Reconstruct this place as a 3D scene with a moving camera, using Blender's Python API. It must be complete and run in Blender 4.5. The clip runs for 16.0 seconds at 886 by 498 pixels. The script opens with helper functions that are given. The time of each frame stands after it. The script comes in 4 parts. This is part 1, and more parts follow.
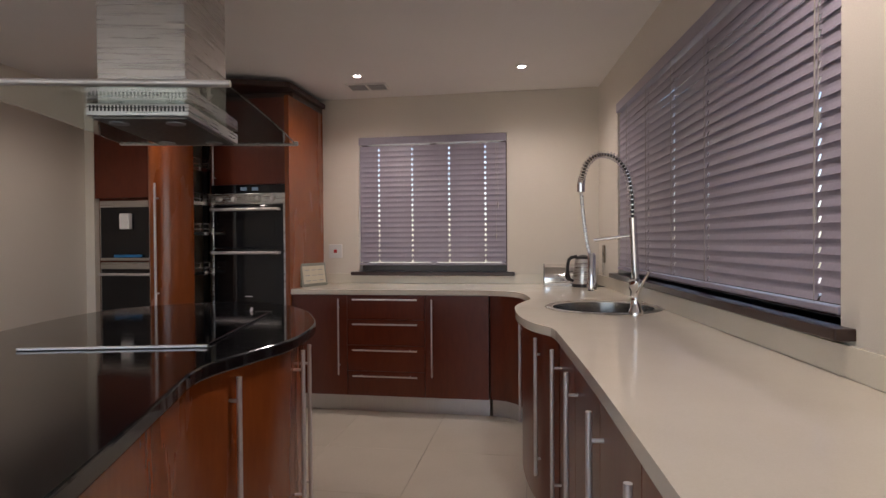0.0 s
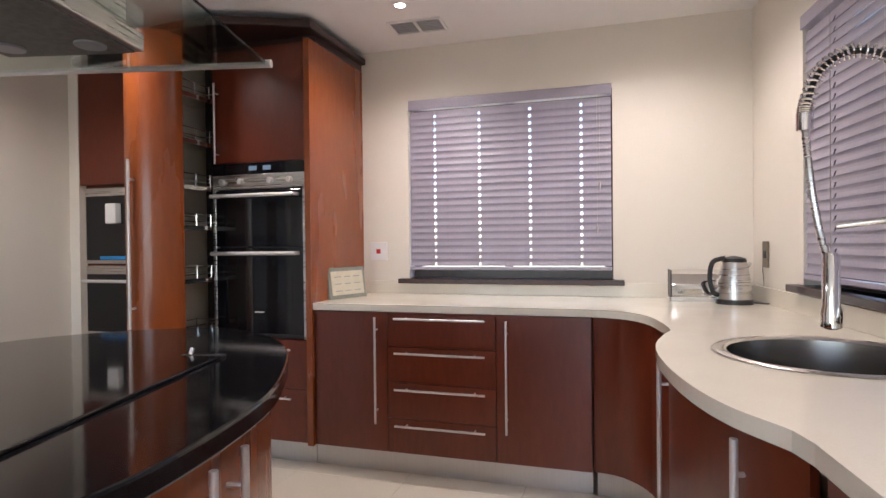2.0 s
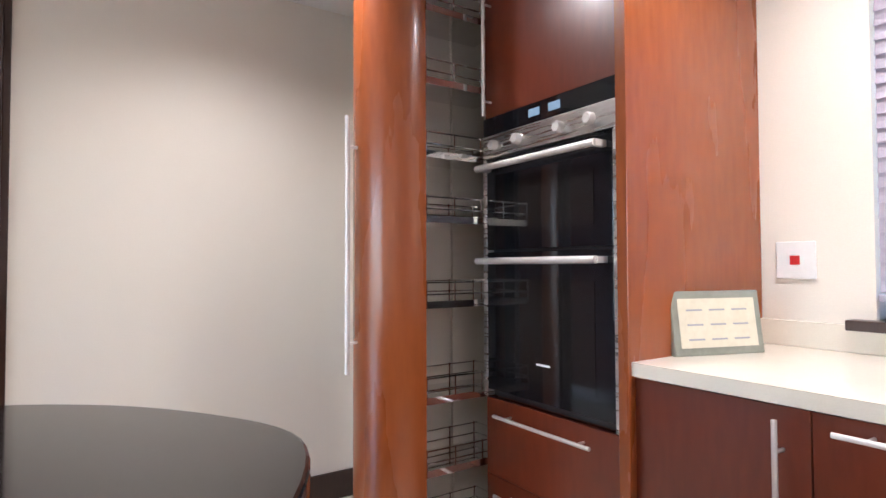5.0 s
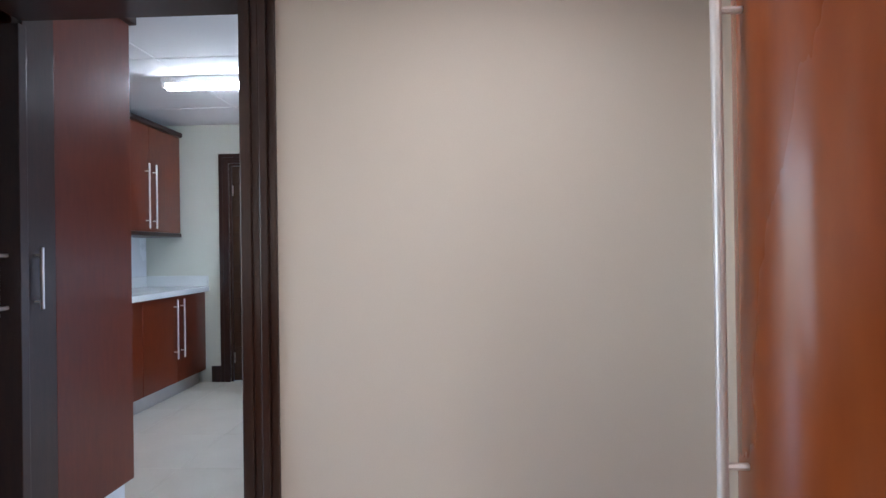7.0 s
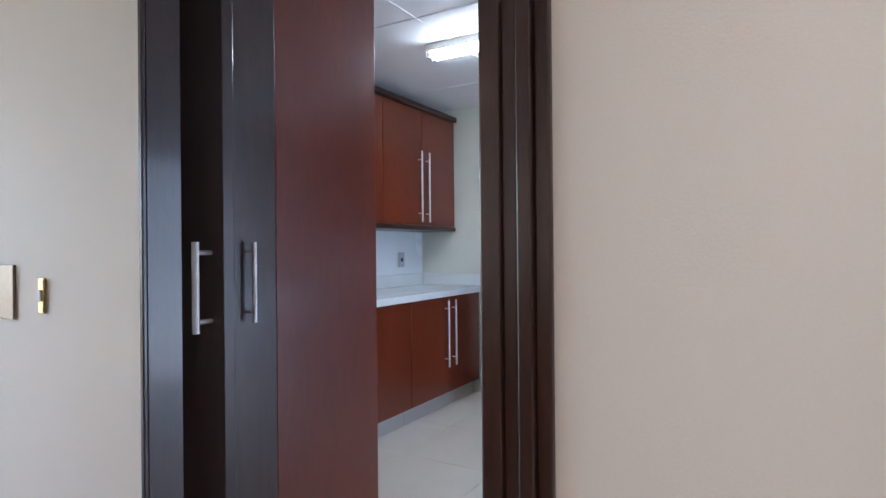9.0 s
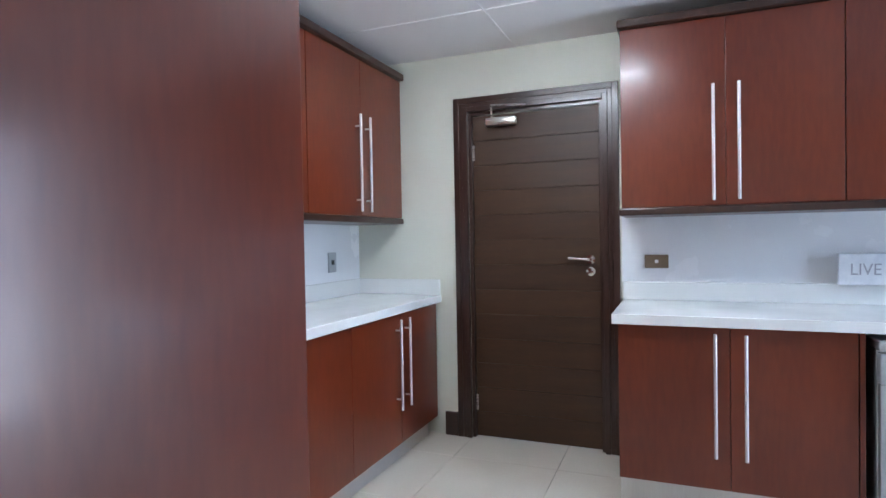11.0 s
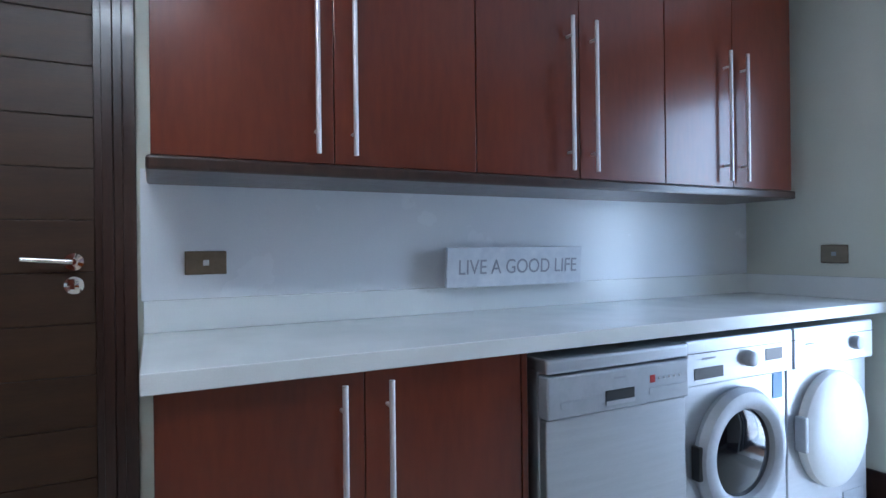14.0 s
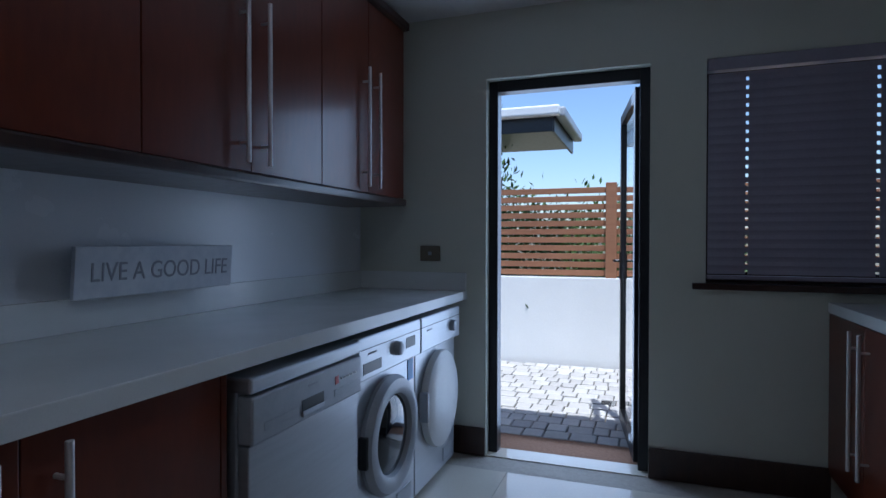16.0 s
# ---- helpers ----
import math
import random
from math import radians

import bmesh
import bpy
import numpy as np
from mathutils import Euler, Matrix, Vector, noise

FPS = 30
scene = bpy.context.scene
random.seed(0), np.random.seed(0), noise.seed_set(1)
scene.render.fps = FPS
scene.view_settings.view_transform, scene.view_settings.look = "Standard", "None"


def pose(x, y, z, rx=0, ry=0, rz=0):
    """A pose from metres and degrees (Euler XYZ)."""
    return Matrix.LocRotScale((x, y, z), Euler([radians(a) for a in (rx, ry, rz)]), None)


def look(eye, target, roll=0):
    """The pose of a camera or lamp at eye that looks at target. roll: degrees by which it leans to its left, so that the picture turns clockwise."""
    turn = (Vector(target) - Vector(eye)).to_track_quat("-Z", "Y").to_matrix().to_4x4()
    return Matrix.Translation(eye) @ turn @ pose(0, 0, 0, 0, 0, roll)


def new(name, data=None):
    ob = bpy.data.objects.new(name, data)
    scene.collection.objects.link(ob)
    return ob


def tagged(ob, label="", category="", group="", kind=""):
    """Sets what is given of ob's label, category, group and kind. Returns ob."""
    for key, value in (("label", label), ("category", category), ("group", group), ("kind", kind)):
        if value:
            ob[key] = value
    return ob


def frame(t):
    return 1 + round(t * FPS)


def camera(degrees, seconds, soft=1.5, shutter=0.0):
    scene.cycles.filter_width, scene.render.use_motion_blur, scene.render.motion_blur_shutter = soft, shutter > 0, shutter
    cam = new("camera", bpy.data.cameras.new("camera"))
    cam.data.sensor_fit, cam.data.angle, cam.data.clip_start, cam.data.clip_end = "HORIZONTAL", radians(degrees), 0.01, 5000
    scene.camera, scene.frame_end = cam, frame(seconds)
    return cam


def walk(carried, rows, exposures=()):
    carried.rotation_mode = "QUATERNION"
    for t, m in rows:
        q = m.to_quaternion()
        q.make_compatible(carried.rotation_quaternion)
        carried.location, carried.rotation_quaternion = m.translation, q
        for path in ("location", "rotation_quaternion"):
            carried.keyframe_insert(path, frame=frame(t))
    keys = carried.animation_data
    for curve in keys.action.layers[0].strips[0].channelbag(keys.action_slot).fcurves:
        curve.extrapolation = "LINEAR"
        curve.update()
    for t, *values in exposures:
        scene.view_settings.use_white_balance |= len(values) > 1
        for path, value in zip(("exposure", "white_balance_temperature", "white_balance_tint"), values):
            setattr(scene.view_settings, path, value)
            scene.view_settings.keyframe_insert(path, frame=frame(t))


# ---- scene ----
cam = camera(75.6, 16.0)
PATH = [
    (0, (0.286, -0.583, 1.227), (-0.046, 1.389, 1.202), -0.4),
    (0.5, (0.281, -0.255, 1.229), (-0.087, 1.71, 1.206), -0.5),
    (1, (0.235, 0.043, 1.221), (-0.182, 1.999, 1.194), -0.6),
    (1.5, (0.123, 0.339, 1.208), (-0.351, 2.282, 1.191), -0.5),
    (2, (0.061, 0.627, 1.2), (-0.525, 2.539, 1.181), -0.6),
    (2.5, (0.009, 0.903, 1.2), (-0.776, 2.743, 1.186), -0.8),
    (3, (-0.067, 1.204, 1.167), (-1.06, 2.94, 1.167), -0.7),
    (3.2, (-0.089, 1.322, 1.163), (-1.17, 3.005, 1.171), -0.7),
    (5.3, (-0.67, 2.204, 1.141), (-2.403, 3.2, 1.209), -0.2),
    (5.5, (-0.771, 2.273, 1.141), (-2.55, 3.183, 1.213), -0.2),
    (6, (-0.97, 2.45, 1.174), (-2.897, 2.984, 1.208), -0.2),
    (6.5, (-1.24, 2.46, 1.182), (-3.224, 2.711, 1.207), -0.5),
    (7, (-1.434, 2.52, 1.2), (-3.432, 2.436, 1.207), -0.8),
    (7.5, (-1.638, 2.546, 1.212), (-3.585, 2.088, 1.216), -0.8),
    (8, (-1.912, 2.451, 1.216), (-3.752, 1.667, 1.214), 0.0),
    (8.5, (-2.183, 2.278, 1.217), (-3.936, 1.314, 1.215), 0.1),
    (8.7, (-2.266, 2.261, 1.206), (-3.996, 1.257, 1.208), -0.5),
    (10.8, (-3.191, 1.539, 1.26), (-5.014, 0.718, 1.223), -1.1),
    (11, (-3.312, 1.495, 1.262), (-5.164, 0.74, 1.226), -1.0),
    (11.5, (-3.573, 1.406, 1.199), (-5.493, 0.846, 1.184), -0.6),
    (12, (-3.854, 1.366, 1.188), (-5.832, 1.072, 1.187), -0.5),
    (12.5, (-4.104, 1.327, 1.173), (-6.103, 1.3, 1.169), -0.4),
    (13, (-4.359, 1.342, 1.172), (-6.352, 1.512, 1.167), -0.5),
    (13.5, (-4.588, 1.287, 1.158), (-6.525, 1.783, 1.159), -0.5),
    (14, (-4.724, 1.242, 1.15), (-6.507, 2.149, 1.15), -0.7),
    (14.5, (-4.859, 1.199, 1.141), (-6.431, 2.435, 1.14), -0.6),
    (15, (-4.945, 1.163, 1.145), (-6.259, 2.67, 1.141), -0.4),
    (15.5, (-5.046, 1.128, 1.149), (-6.075, 2.843, 1.144), -0.2),
    (16, (-5.11, 1.063, 1.17), (-5.787, 2.945, 1.145), 0.1),
]
EXPOSURES = [(0.0, 1.45, 6500, 17), (1.0, 2.05, 6350, 17), (2.0, 2.5, 6050, 14), (3.0, 2.75, 5800, 12), (5.5, 3.4, 5650, 11), (6.5, 3.1, 5650, 11), (7.5, 2.5, 5600, 12), (8.5, 2.6, 5550, 12), (11.0, 3.1, 5900, 12), (12.5, 2.95, 5700, 10), (13.5, 2.5, 5500, 8), (14.5, 2.15, 5400, 8), (15.3, 1.25, 5400, 10), (16.0, 0.2, 5300, 11)]
walk(cam, [(t, look(eye, target, roll)) for t, eye, target, roll in PATH], EXPOSURES)

# ---- world and light ----
world = bpy.data.worlds.new("world")
scene.world = world
world.use_nodes = True
wn = world.node_tree
sky = wn.nodes.new("ShaderNodeTexSky")
sky.sky_type, sky.sun_disc = "NISHITA", False
sky.sun_elevation, sky.sun_rotation = radians(76), radians(153)
wn.links.new(sky.outputs[0], wn.nodes["Background"].inputs[0])
wn.nodes["Background"].inputs[1].default_value = 0.15


def lamp(name, kind, m, energy, color, **kw):
    d = bpy.data.lights.new(name, kind)
    d.energy, d.color = energy, color
    if kind == "AREA":
        d.shape = "RECTANGLE"
        d.size, d.size_y = kw["size"]
    elif kind == "SPOT":
        d.spot_size, d.spot_blend, d.shadow_soft_size = radians(kw["cone"]), 0.8, 0.04
    else:
        d.angle = kw["angle"]
    ob = new(name, d)
    ob.matrix_world = m
    return ob


lamp("sun", "SUN", look((0.9, -1.8, 8), (0, 0, 0)), 5.0, (1, 0.95, 0.86), angle=radians(0.6))
WARM = (1.0, 0.87, 0.77)
# only the first two have fittings; the other four beams are added fill
for sx, sy in ((-0.99, 3.355), (0.175, 3.35), (0.6, 0.8), (-2.3, 2.6), (0.2, -1.6), (-1.6, -1.6)):
    lamp("downlight_and_fill_beam", "SPOT", look((sx, sy, 2.40), (sx, sy, 0)), {0.8: 12.0, 2.6: 7.0, -1.6: 5.5}.get(sy, 9.0), WARM, cone=150)
# added fill lamp, unseen behind the kitchen, then daylight of the laundry's own openings
lamp("south_fill_light", "AREA", look((-1.2, -2.92, 1.35), (-1.2, 0, 1.35)), 3, (0.95, 0.95, 1.0), size=(3.2, 2.0))
lamp("tube_light", "AREA", look((-5.30, 0.90, 2.325), (-5.30, 0.90, 0)), 0.6, (0.86, 0.92, 1.0), size=(0.16, 0.9))
lamp("door_daylight", "AREA", look((-5.52, 4.42, 1.05), (-5.52, 0, 0.95)), 7.5, (0.64, 0.79, 1.0), size=(0.78, 2.0))


# ---- materials ----
def material(name, color, rough=0.5, metal=0.0, second=None, scale=6.0, stretch=(1, 1, 1), bump=0.0, fine=60.0, coat=0.0, vary=0.0):
    m = bpy.data.materials.new(name)
    m.use_nodes = True
    t = m.node_tree
    n, link = t.nodes, t.links.new
    b = n["Principled BSDF"]
    b.inputs["Roughness"].default_value, b.inputs["Metallic"].default_value = rough, metal
    b.inputs["Coat Weight"].default_value = coat
    b.inputs["Coat Roughness"].default_value = 0.12
    b.inputs["Base Color"].default_value = (*color, 1)
    if second:
        co, mp = n.new("ShaderNodeTexCoord"), n.new("ShaderNodeMapping")
        mp.inputs["Scale"].default_value = stretch
        link(co.outputs["Object"], mp.inputs["Vector"])
        big, small = n.new("ShaderNodeTexNoise"), n.new("ShaderNodeTexNoise")
        big.inputs["Scale"].default_value, big.inputs["Detail"].default_value = scale, 6
        small.inputs["Scale"].default_value, small.inputs["Detail"].default_value = fine, 4
        link(mp.outputs[0], big.inputs["Vector"])
        link(mp.outputs[0], small.inputs["Vector"])
        add = n.new("ShaderNodeMath")
        add.operation = "MULTIPLY_ADD"
        add.inputs[1].default_value = 0.45
        link(small.outputs["Fac"], add.inputs[0])
        half = n.new("ShaderNodeMath")
        half.operation = "MULTIPLY"
        half.inputs[1].default_value = 0.55
        link(big.outputs["Fac"], half.inputs[0])
        link(half.outputs[0], add.inputs[2])
        fac = add.outputs[0]
        if vary:
            info, va = n.new("ShaderNodeObjectInfo"), n.new("ShaderNodeMath")
            va.operation = "MULTIPLY_ADD"
            va.inputs[1].default_value = vary
            link(info.outputs["Random"], va.inputs[0])
            link(fac, va.inputs[2])
            fac = va.outputs[0]
        ramp = n.new("ShaderNodeValToRGB")
        ramp.color_ramp.elements[0].position, ramp.color_ramp.elements[1].position = 0.32, 0.68 + vary
        ramp.color_ramp.elements[0].color, ramp.color_ramp.elements[1].color = (*color, 1), (*second, 1)
        link(fac, ramp.inputs[0])
        link(ramp.outputs[0], b.inputs["Base Color"])
        rr = n.new("ShaderNodeMapRange")
        rr.inputs["To Min"].default_value, rr.inputs["To Max"].default_value = max(rough - 0.05, 0.02), rough + 0.07
        link(big.outputs["Fac"], rr.inputs["Value"])
        link(rr.outputs[0], b.inputs["Roughness"])
        if bump:
            bp = n.new("ShaderNodeBump")
            bp.inputs["Strength"].default_value, bp.inputs["Distance"].default_value = bump, 0.002
            link(small.outputs["Fac"], bp.inputs["Height"])
            link(bp.outputs[0], b.inputs["Normal"])
    return m


def emitter(name, color, strength):
    m = material(name, color)
    b = m.node_tree.nodes["Principled BSDF"]
    b.inputs["Emission Color"].default_value = (*color, 1)
    b.inputs["Emission Strength"].default_value = strength
    return m


def glass(name, color, rough=0.0):
    m = material(name, color, rough)
    b = m.node_tree.nodes["Principled BSDF"]
    b.inputs["Transmission Weight"].default_value, b.inputs["IOR"].default_value = 1.0, 1.45
    return m


CHERRY = material("cherry_veneer", (0.094, 0.0145, 0.005), 0.29, 0, (0.165, 0.030, 0.0095), 1.3, (3, 3, 0.6), 0.0, 16, 0.2, 0.10)
# lighter, more orange cherry for oven end panel, larder front and island doors
CHERRY_LIGHT = material("cherry_veneer_lighter", (0.215, 0.048, 0.010), 0.26, 0, (0.30, 0.078, 0.017), 1.3, (3, 3, 0.6), 0.0, 16, 0.25, 0.1)
PLINTH = material("satin_aluminium_plinth", (0.60, 0.58, 0.56), 0.42, 0.75, (0.68, 0.66, 0.64), 4, (30, 30, 1), 0.0, 40)
WENGE = material("dark_stained_wood", (0.024, 0.010, 0.007), 0.30, 0, (0.050, 0.021, 0.013), 4, (6, 6, 0.6), 0.1, 40, 0.2)
DOORWOOD = material("brown_door_wood", (0.034, 0.015, 0.006), 0.48, 0, (0.070, 0.031, 0.011), 4, (0.6, 0.6, 7), 0.15, 40, 0.0, 0.15)
WALL = material("cream_wall_paint", (0.74, 0.69, 0.61), 0.62, 0, (0.78, 0.735, 0.655), 1.5, (1, 1, 1), 0.25, 220)
WALL_L = material("pale_wall_paint", (0.66, 0.67, 0.58), 0.62, 0, (0.71, 0.715, 0.625), 1.5, (1, 1, 1), 0.25, 220)
CEIL = material("white_ceiling_paint", (0.82, 0.81, 0.80), 0.7, 0, (0.86, 0.85, 0.84), 2, (1, 1, 1), 0.15, 200)
TILE = material("polished_porcelain_tile", (0.68, 0.63, 0.53), 0.07, 0, (0.76, 0.71, 0.61), 3, (1, 1, 1), 0.0, 90, 0, 0.08)
GROUT = material("tile_grout", (0.42, 0.38, 0.32), 0.8, 0, (0.5, 0.46, 0.4), 30)
QUARTZ = material("cream_quartz_worktop", (0.74, 0.69, 0.58), 0.11, 0, (0.80, 0.75, 0.65), 4, (1, 1, 1), 0.0, 260)
QUARTZ_L = material("white_quartz_worktop", (0.74, 0.76, 0.75), 0.18, 0, (0.82, 0.84, 0.83), 4, (1, 1, 1), 0.0, 260)
SPLASH = material("white_splashback", (0.78, 0.81, 0.84), 0.25, 0, (0.84, 0.86, 0.88), 3, (1, 1, 1), 0.0, 200)
GRANITE = material("black_granite", (0.004, 0.004, 0.005), 0.06, 0, (0.014, 0.014, 0.016), 30, (1, 1, 1), 0.0, 300)
STEEL = material("brushed_steel", (0.52, 0.50, 0.48), 0.27, 1, (0.62, 0.60, 0.58), 4, (1, 1, 30), 0.05, 40)
STEEL_L = material("appliance_silver", (0.48, 0.50, 0.53), 0.36, 0.75, (0.56, 0.58, 0.61), 3, (1, 1, 20), 0.04, 50)
BARS = material("satin_handle_metal", (0.70, 0.67, 0.66), 0.42, 0.65, (0.76, 0.73, 0.72), 8, (1, 1, 1), 0.0, 120)
CHROME = material("chrome", (0.80, 0.79, 0.78), 0.06, 1)
BLACKGLASS = material("black_oven_glass", (0.006, 0.006, 0.008), 0.04, 0, (0.009, 0.009, 0.011), 3)
BLACK = material("black_plastic", (0.012, 0.012, 0.013), 0.35, 0, (0.02, 0.02, 0.021), 30)
WHITE = material("white_plastic", (0.75, 0.75, 0.74), 0.35, 0, (0.8, 0.8, 0.79), 20)
SILVERPL = material("silver_grey_plastic", (0.38, 0.40, 0.43), 0.4, 0.2, (0.44, 0.46, 0.49), 20)
BRASS = material("bronze_plate", (0.20, 0.16, 0.11), 0.35, 0.7, (0.26, 0.21, 0.15), 20)
BLIND = material("lilac_grey_slat", (0.32, 0.295, 0.365), 0.40, 0, (0.39, 0.36, 0.435), 4, (1, 1, 1), 0.05, 80, 0, 0.05)
CORD = material("blind_cord", (0.45, 0.42, 0.40), 0.8)
GLASS = glass("clear_glass", (1, 1, 1))
GREENGLASS = glass("greenish_hood_glass", (0.80, 0.93, 0.88), 0.02)
LIT = emitter("lamp_glow", (1, 0.9, 0.8), 12)
TUBE = emitter("tube_glow", (0.93, 0.98, 1.0), 9)
LCD = emitter("display_glow", (0.05, 0.07, 0.09), 0.4)
RED = material("red_switch", (0.45, 0.02, 0.02), 0.3)
BLUE = material("blue_sticker", (0.02, 0.22, 0.55), 0.4)
PAPER = material("printed_paper", (0.62, 0.57, 0.44), 0.7, 0, (0.72, 0.67, 0.54), 20)
INK = material("grey_ink", (0.34, 0.35, 0.39), 0.7)
MARBLE = material("pale_marbled_board", (0.62, 0.65, 0.70), 0.5, 0, (0.78, 0.80, 0.83), 9, (1, 1, 1), 0.0, 40)
FRAMEW = material("grey_green_frame", (0.22, 0.23, 0.19), 0.45, 0, (0.30, 0.31, 0.26), 20)
ALU = material("black_aluminium", (0.012, 0.013, 0.016), 0.35, 0.3, (0.02, 0.021, 0.025), 20)
RENDERW = material("white_garden_wall", (0.76, 0.76, 0.74), 0.8, 0, (0.83, 0.83, 0.81), 2, (1, 1, 1), 0.5, 90)
SLATW = material("cedar_fence_wood", (0.25, 0.105, 0.05), 0.55, 0, (0.36, 0.17, 0.085), 5, (0.5, 5, 5), 0.3, 30, 0, 0.2)
PAVER = material("paving_stone", (0.33, 0.31, 0.29), 0.85, 0, (0.50, 0.48, 0.45), 12, (1, 1, 1), 0.6, 70, 0, 0.4)
SAND = material("paving_sand", (0.16, 0.14, 0.12), 0.95, 0, (0.24, 0.21, 0.18), 30)
MAT = material("coir_mat", (0.24, 0.12, 0.07), 0.95, 0, (0.36, 0.20, 0.12), 60, (1, 1, 1), 1.0, 400)
LEAF = material("green_leaf", (0.035, 0.085, 0.018), 0.5, 0, (0.09, 0.16, 0.035), 4, (1, 1, 1), 0.0, 30)
BARK = material("tree_bark", (0.07, 0.05, 0.035), 0.9, 0, (0.13, 0.10, 0.07), 10, (1, 1, 0.3), 0.6, 40)
GROUND = material("garden_ground", (0.10, 0.10, 0.06), 0.95, 0, (0.17, 0.15, 0.10), 2, (1, 1, 1), 0.4, 30)


# ---- mesh helpers ----
def box(bm, x0, x1, y0, y1, z0, z1, bevel=0.0):
    vs = bmesh.ops.create_cube(bm, size=1)["verts"]
    for v in vs:
        v.co = Vector(((x0 + x1) / 2 + v.co.x * (x1 - x0), (y0 + y1) / 2 + v.co.y * (y1 - y0), (z0 + z1) / 2 + v.co.z * (z1 - z0)))
    if bevel:
        es = list({e for v in vs for e in v.link_edges})
        bmesh.ops.bevel(bm, geom=es, offset=bevel, segments=2, affect="EDGES", profile=0.5)
    return bm


def rod(bm, a, b, r, seg=12, r2=None):
    a, b = Vector(a), Vector(b)
    d = b - a
    m = Matrix.Translation((a + b) / 2) @ d.to_track_quat("Z", "Y").to_matrix().to_4x4()
    bmesh.ops.create_cone(bm, cap_ends=True, segments=seg, radius1=r, radius2=r if r2 is None else r2, depth=d.length, matrix=m)
    return bm


def lathe(bm, profile, seg=28, m=Matrix(), closed=False):
    rings = []
    for r, z in profile:
        rings.append([bm.verts.new(m @ Vector((r * math.cos(2 * math.pi * k / seg), r * math.sin(2 * math.pi * k / seg), z))) for k in range(seg)])
    for p, q in zip(rings, rings[1:] + rings[:1] if closed else rings[1:]):
        for k in range(seg):
            bm.faces.new((p[k], p[(k + 1) % seg], q[(k + 1) % seg], q[k]))
    if not closed:
        bm.faces.new(list(reversed(rings[0])))
        bm.faces.new(rings[-1])
    bmesh.ops.recalc_face_normals(bm, faces=bm.faces)
    return bm


def tube(bm, pts, r, seg=8):
    pts = [Vector(p) for p in pts]
    rings = []
    for i, p in enumerate(pts):
        d = (pts[min(i + 1, len(pts) - 1)] - pts[max(i - 1, 0)]).normalized()
        q = d.to_track_quat("Z", "Y")
        rings.append([bm.verts.new(p + q @ Vector((r * math.cos(2 * math.pi * k / seg), r * math.sin(2 * math.pi * k / seg), 0))) for k in range(seg)])
    for a, b in zip(rings, rings[1:]):
        best = min(range(seg), key=lambda s: sum((a[k].co - b[(k + s) % seg].co).length for k in range(seg)))
        for k in range(seg):
            bm.faces.new((a[k], a[(k + 1) % seg], b[(k + 1 + best) % seg], b[(k + best) % seg]))
    bm.faces.new(rings[0])
    bm.faces.new(rings[-1])
    bmesh.ops.recalc_face_normals(bm, faces=bm.faces)
    return bm


def prism(bm, outline, z0, z1, bevel=0.0):
    f = bm.faces.new([bm.verts.new((x, y, z0)) for x, y in outline])
    r = bmesh.ops.extrude_face_region(bm, geom=[f])
    vs = [v for v in r["geom"] if isinstance(v, bmesh.types.BMVert)]
    for v in vs:
        v.co.z = z1
    bmesh.ops.recalc_face_normals(bm, faces=bm.faces)
    if bevel:
        es = [e for e in bm.edges if abs(e.verts[0].co.z - e.verts[1].co.z) < 1e-6]
        bmesh.ops.bevel(bm, geom=es, offset=bevel, segments=2, affect="EDGES", profile=0.5)
    return bm


def curve(points, n=6):
    """A smooth line through the control points."""
    pts = [Vector(p).to_3d() for p in points]
    pts = [2 * pts[0] - pts[1]] + pts + [2 * pts[-1] - pts[-2]]
    out = []
    for a, b, c, d in zip(pts, pts[1:], pts[2:], pts[3:]):
        for k in range(n):
            t = k / n
            out.append(0.5 * (2 * b + (c - a) * t + (2 * a - 5 * b + 4 * c - d) * t * t + (3 * b - a - 3 * c + d) * t ** 3))
    out.append(pts[-2])
    return out


def offset(line, d):
    out = []
    for i, p in enumerate(line):
        t = (line[min(i + 1, len(line) - 1)] - line[max(i - 1, 0)]).normalized()
        out.append(p + Vector((-t.y, t.x, 0)) * d)
    return out


def mesh(name, bm, mat, smooth=False):
    d = bpy.data.meshes.new(name)
    bm.to_mesh(d)
    bm.free()
    d.materials.append(mat)
    if smooth:
        d.polygons.foreach_set("use_smooth", [True] * len(d.polygons))
        d.set_sharp_from_angle(angle=radians(40))
    return d


def part(name, bm, mat, parent, label="", smooth=False):
    ob = new(name, mesh(name, bm, mat, smooth))
    ob.parent = parent
    return tagged(ob, label)


def thing(name, m, label, category, group="", kind=""):
    ob = new(name)
    ob.empty_display_size = 0.1
    ob.matrix_world = m
    return tagged(ob, label, category, group, kind)


def structure(name, bm, mat, label="", category="", m=None, smooth=False):
    ob = new(name, mesh(name, bm, mat, smooth))
    if m:
        ob.matrix_world = m
    return tagged(ob, label, category, kind="structure")


B = bmesh.new


def handle(parent, a, b, out, r=0.006, stand=0.035, mat=None):
    """A bar handle from a to b, standing off along out."""
    a, b, out = Vector(a), Vector(b), Vector(out)
    bm = B()
    rod(bm, a + out * stand, b + out * stand, r)
    for f in (0.12, 0.88):
        p = a.lerp(b, f)
        rod(bm, p - out * 0.004, p + out * stand, r * 0.7, 8)
    return part("handle", bm, mat or BARS, parent, "satin metal bar handle", True)


def panel(parent, x0, x1, z0, z1, y=0.0, t=0.02, mat=None, name="door", label=""):
    g = 0.0015
    return part(name, box(B(), x0 + g, x1 - g, y - t, y, z0 + g, z1 - g, 0.0015), mat or CHERRY, parent, label)

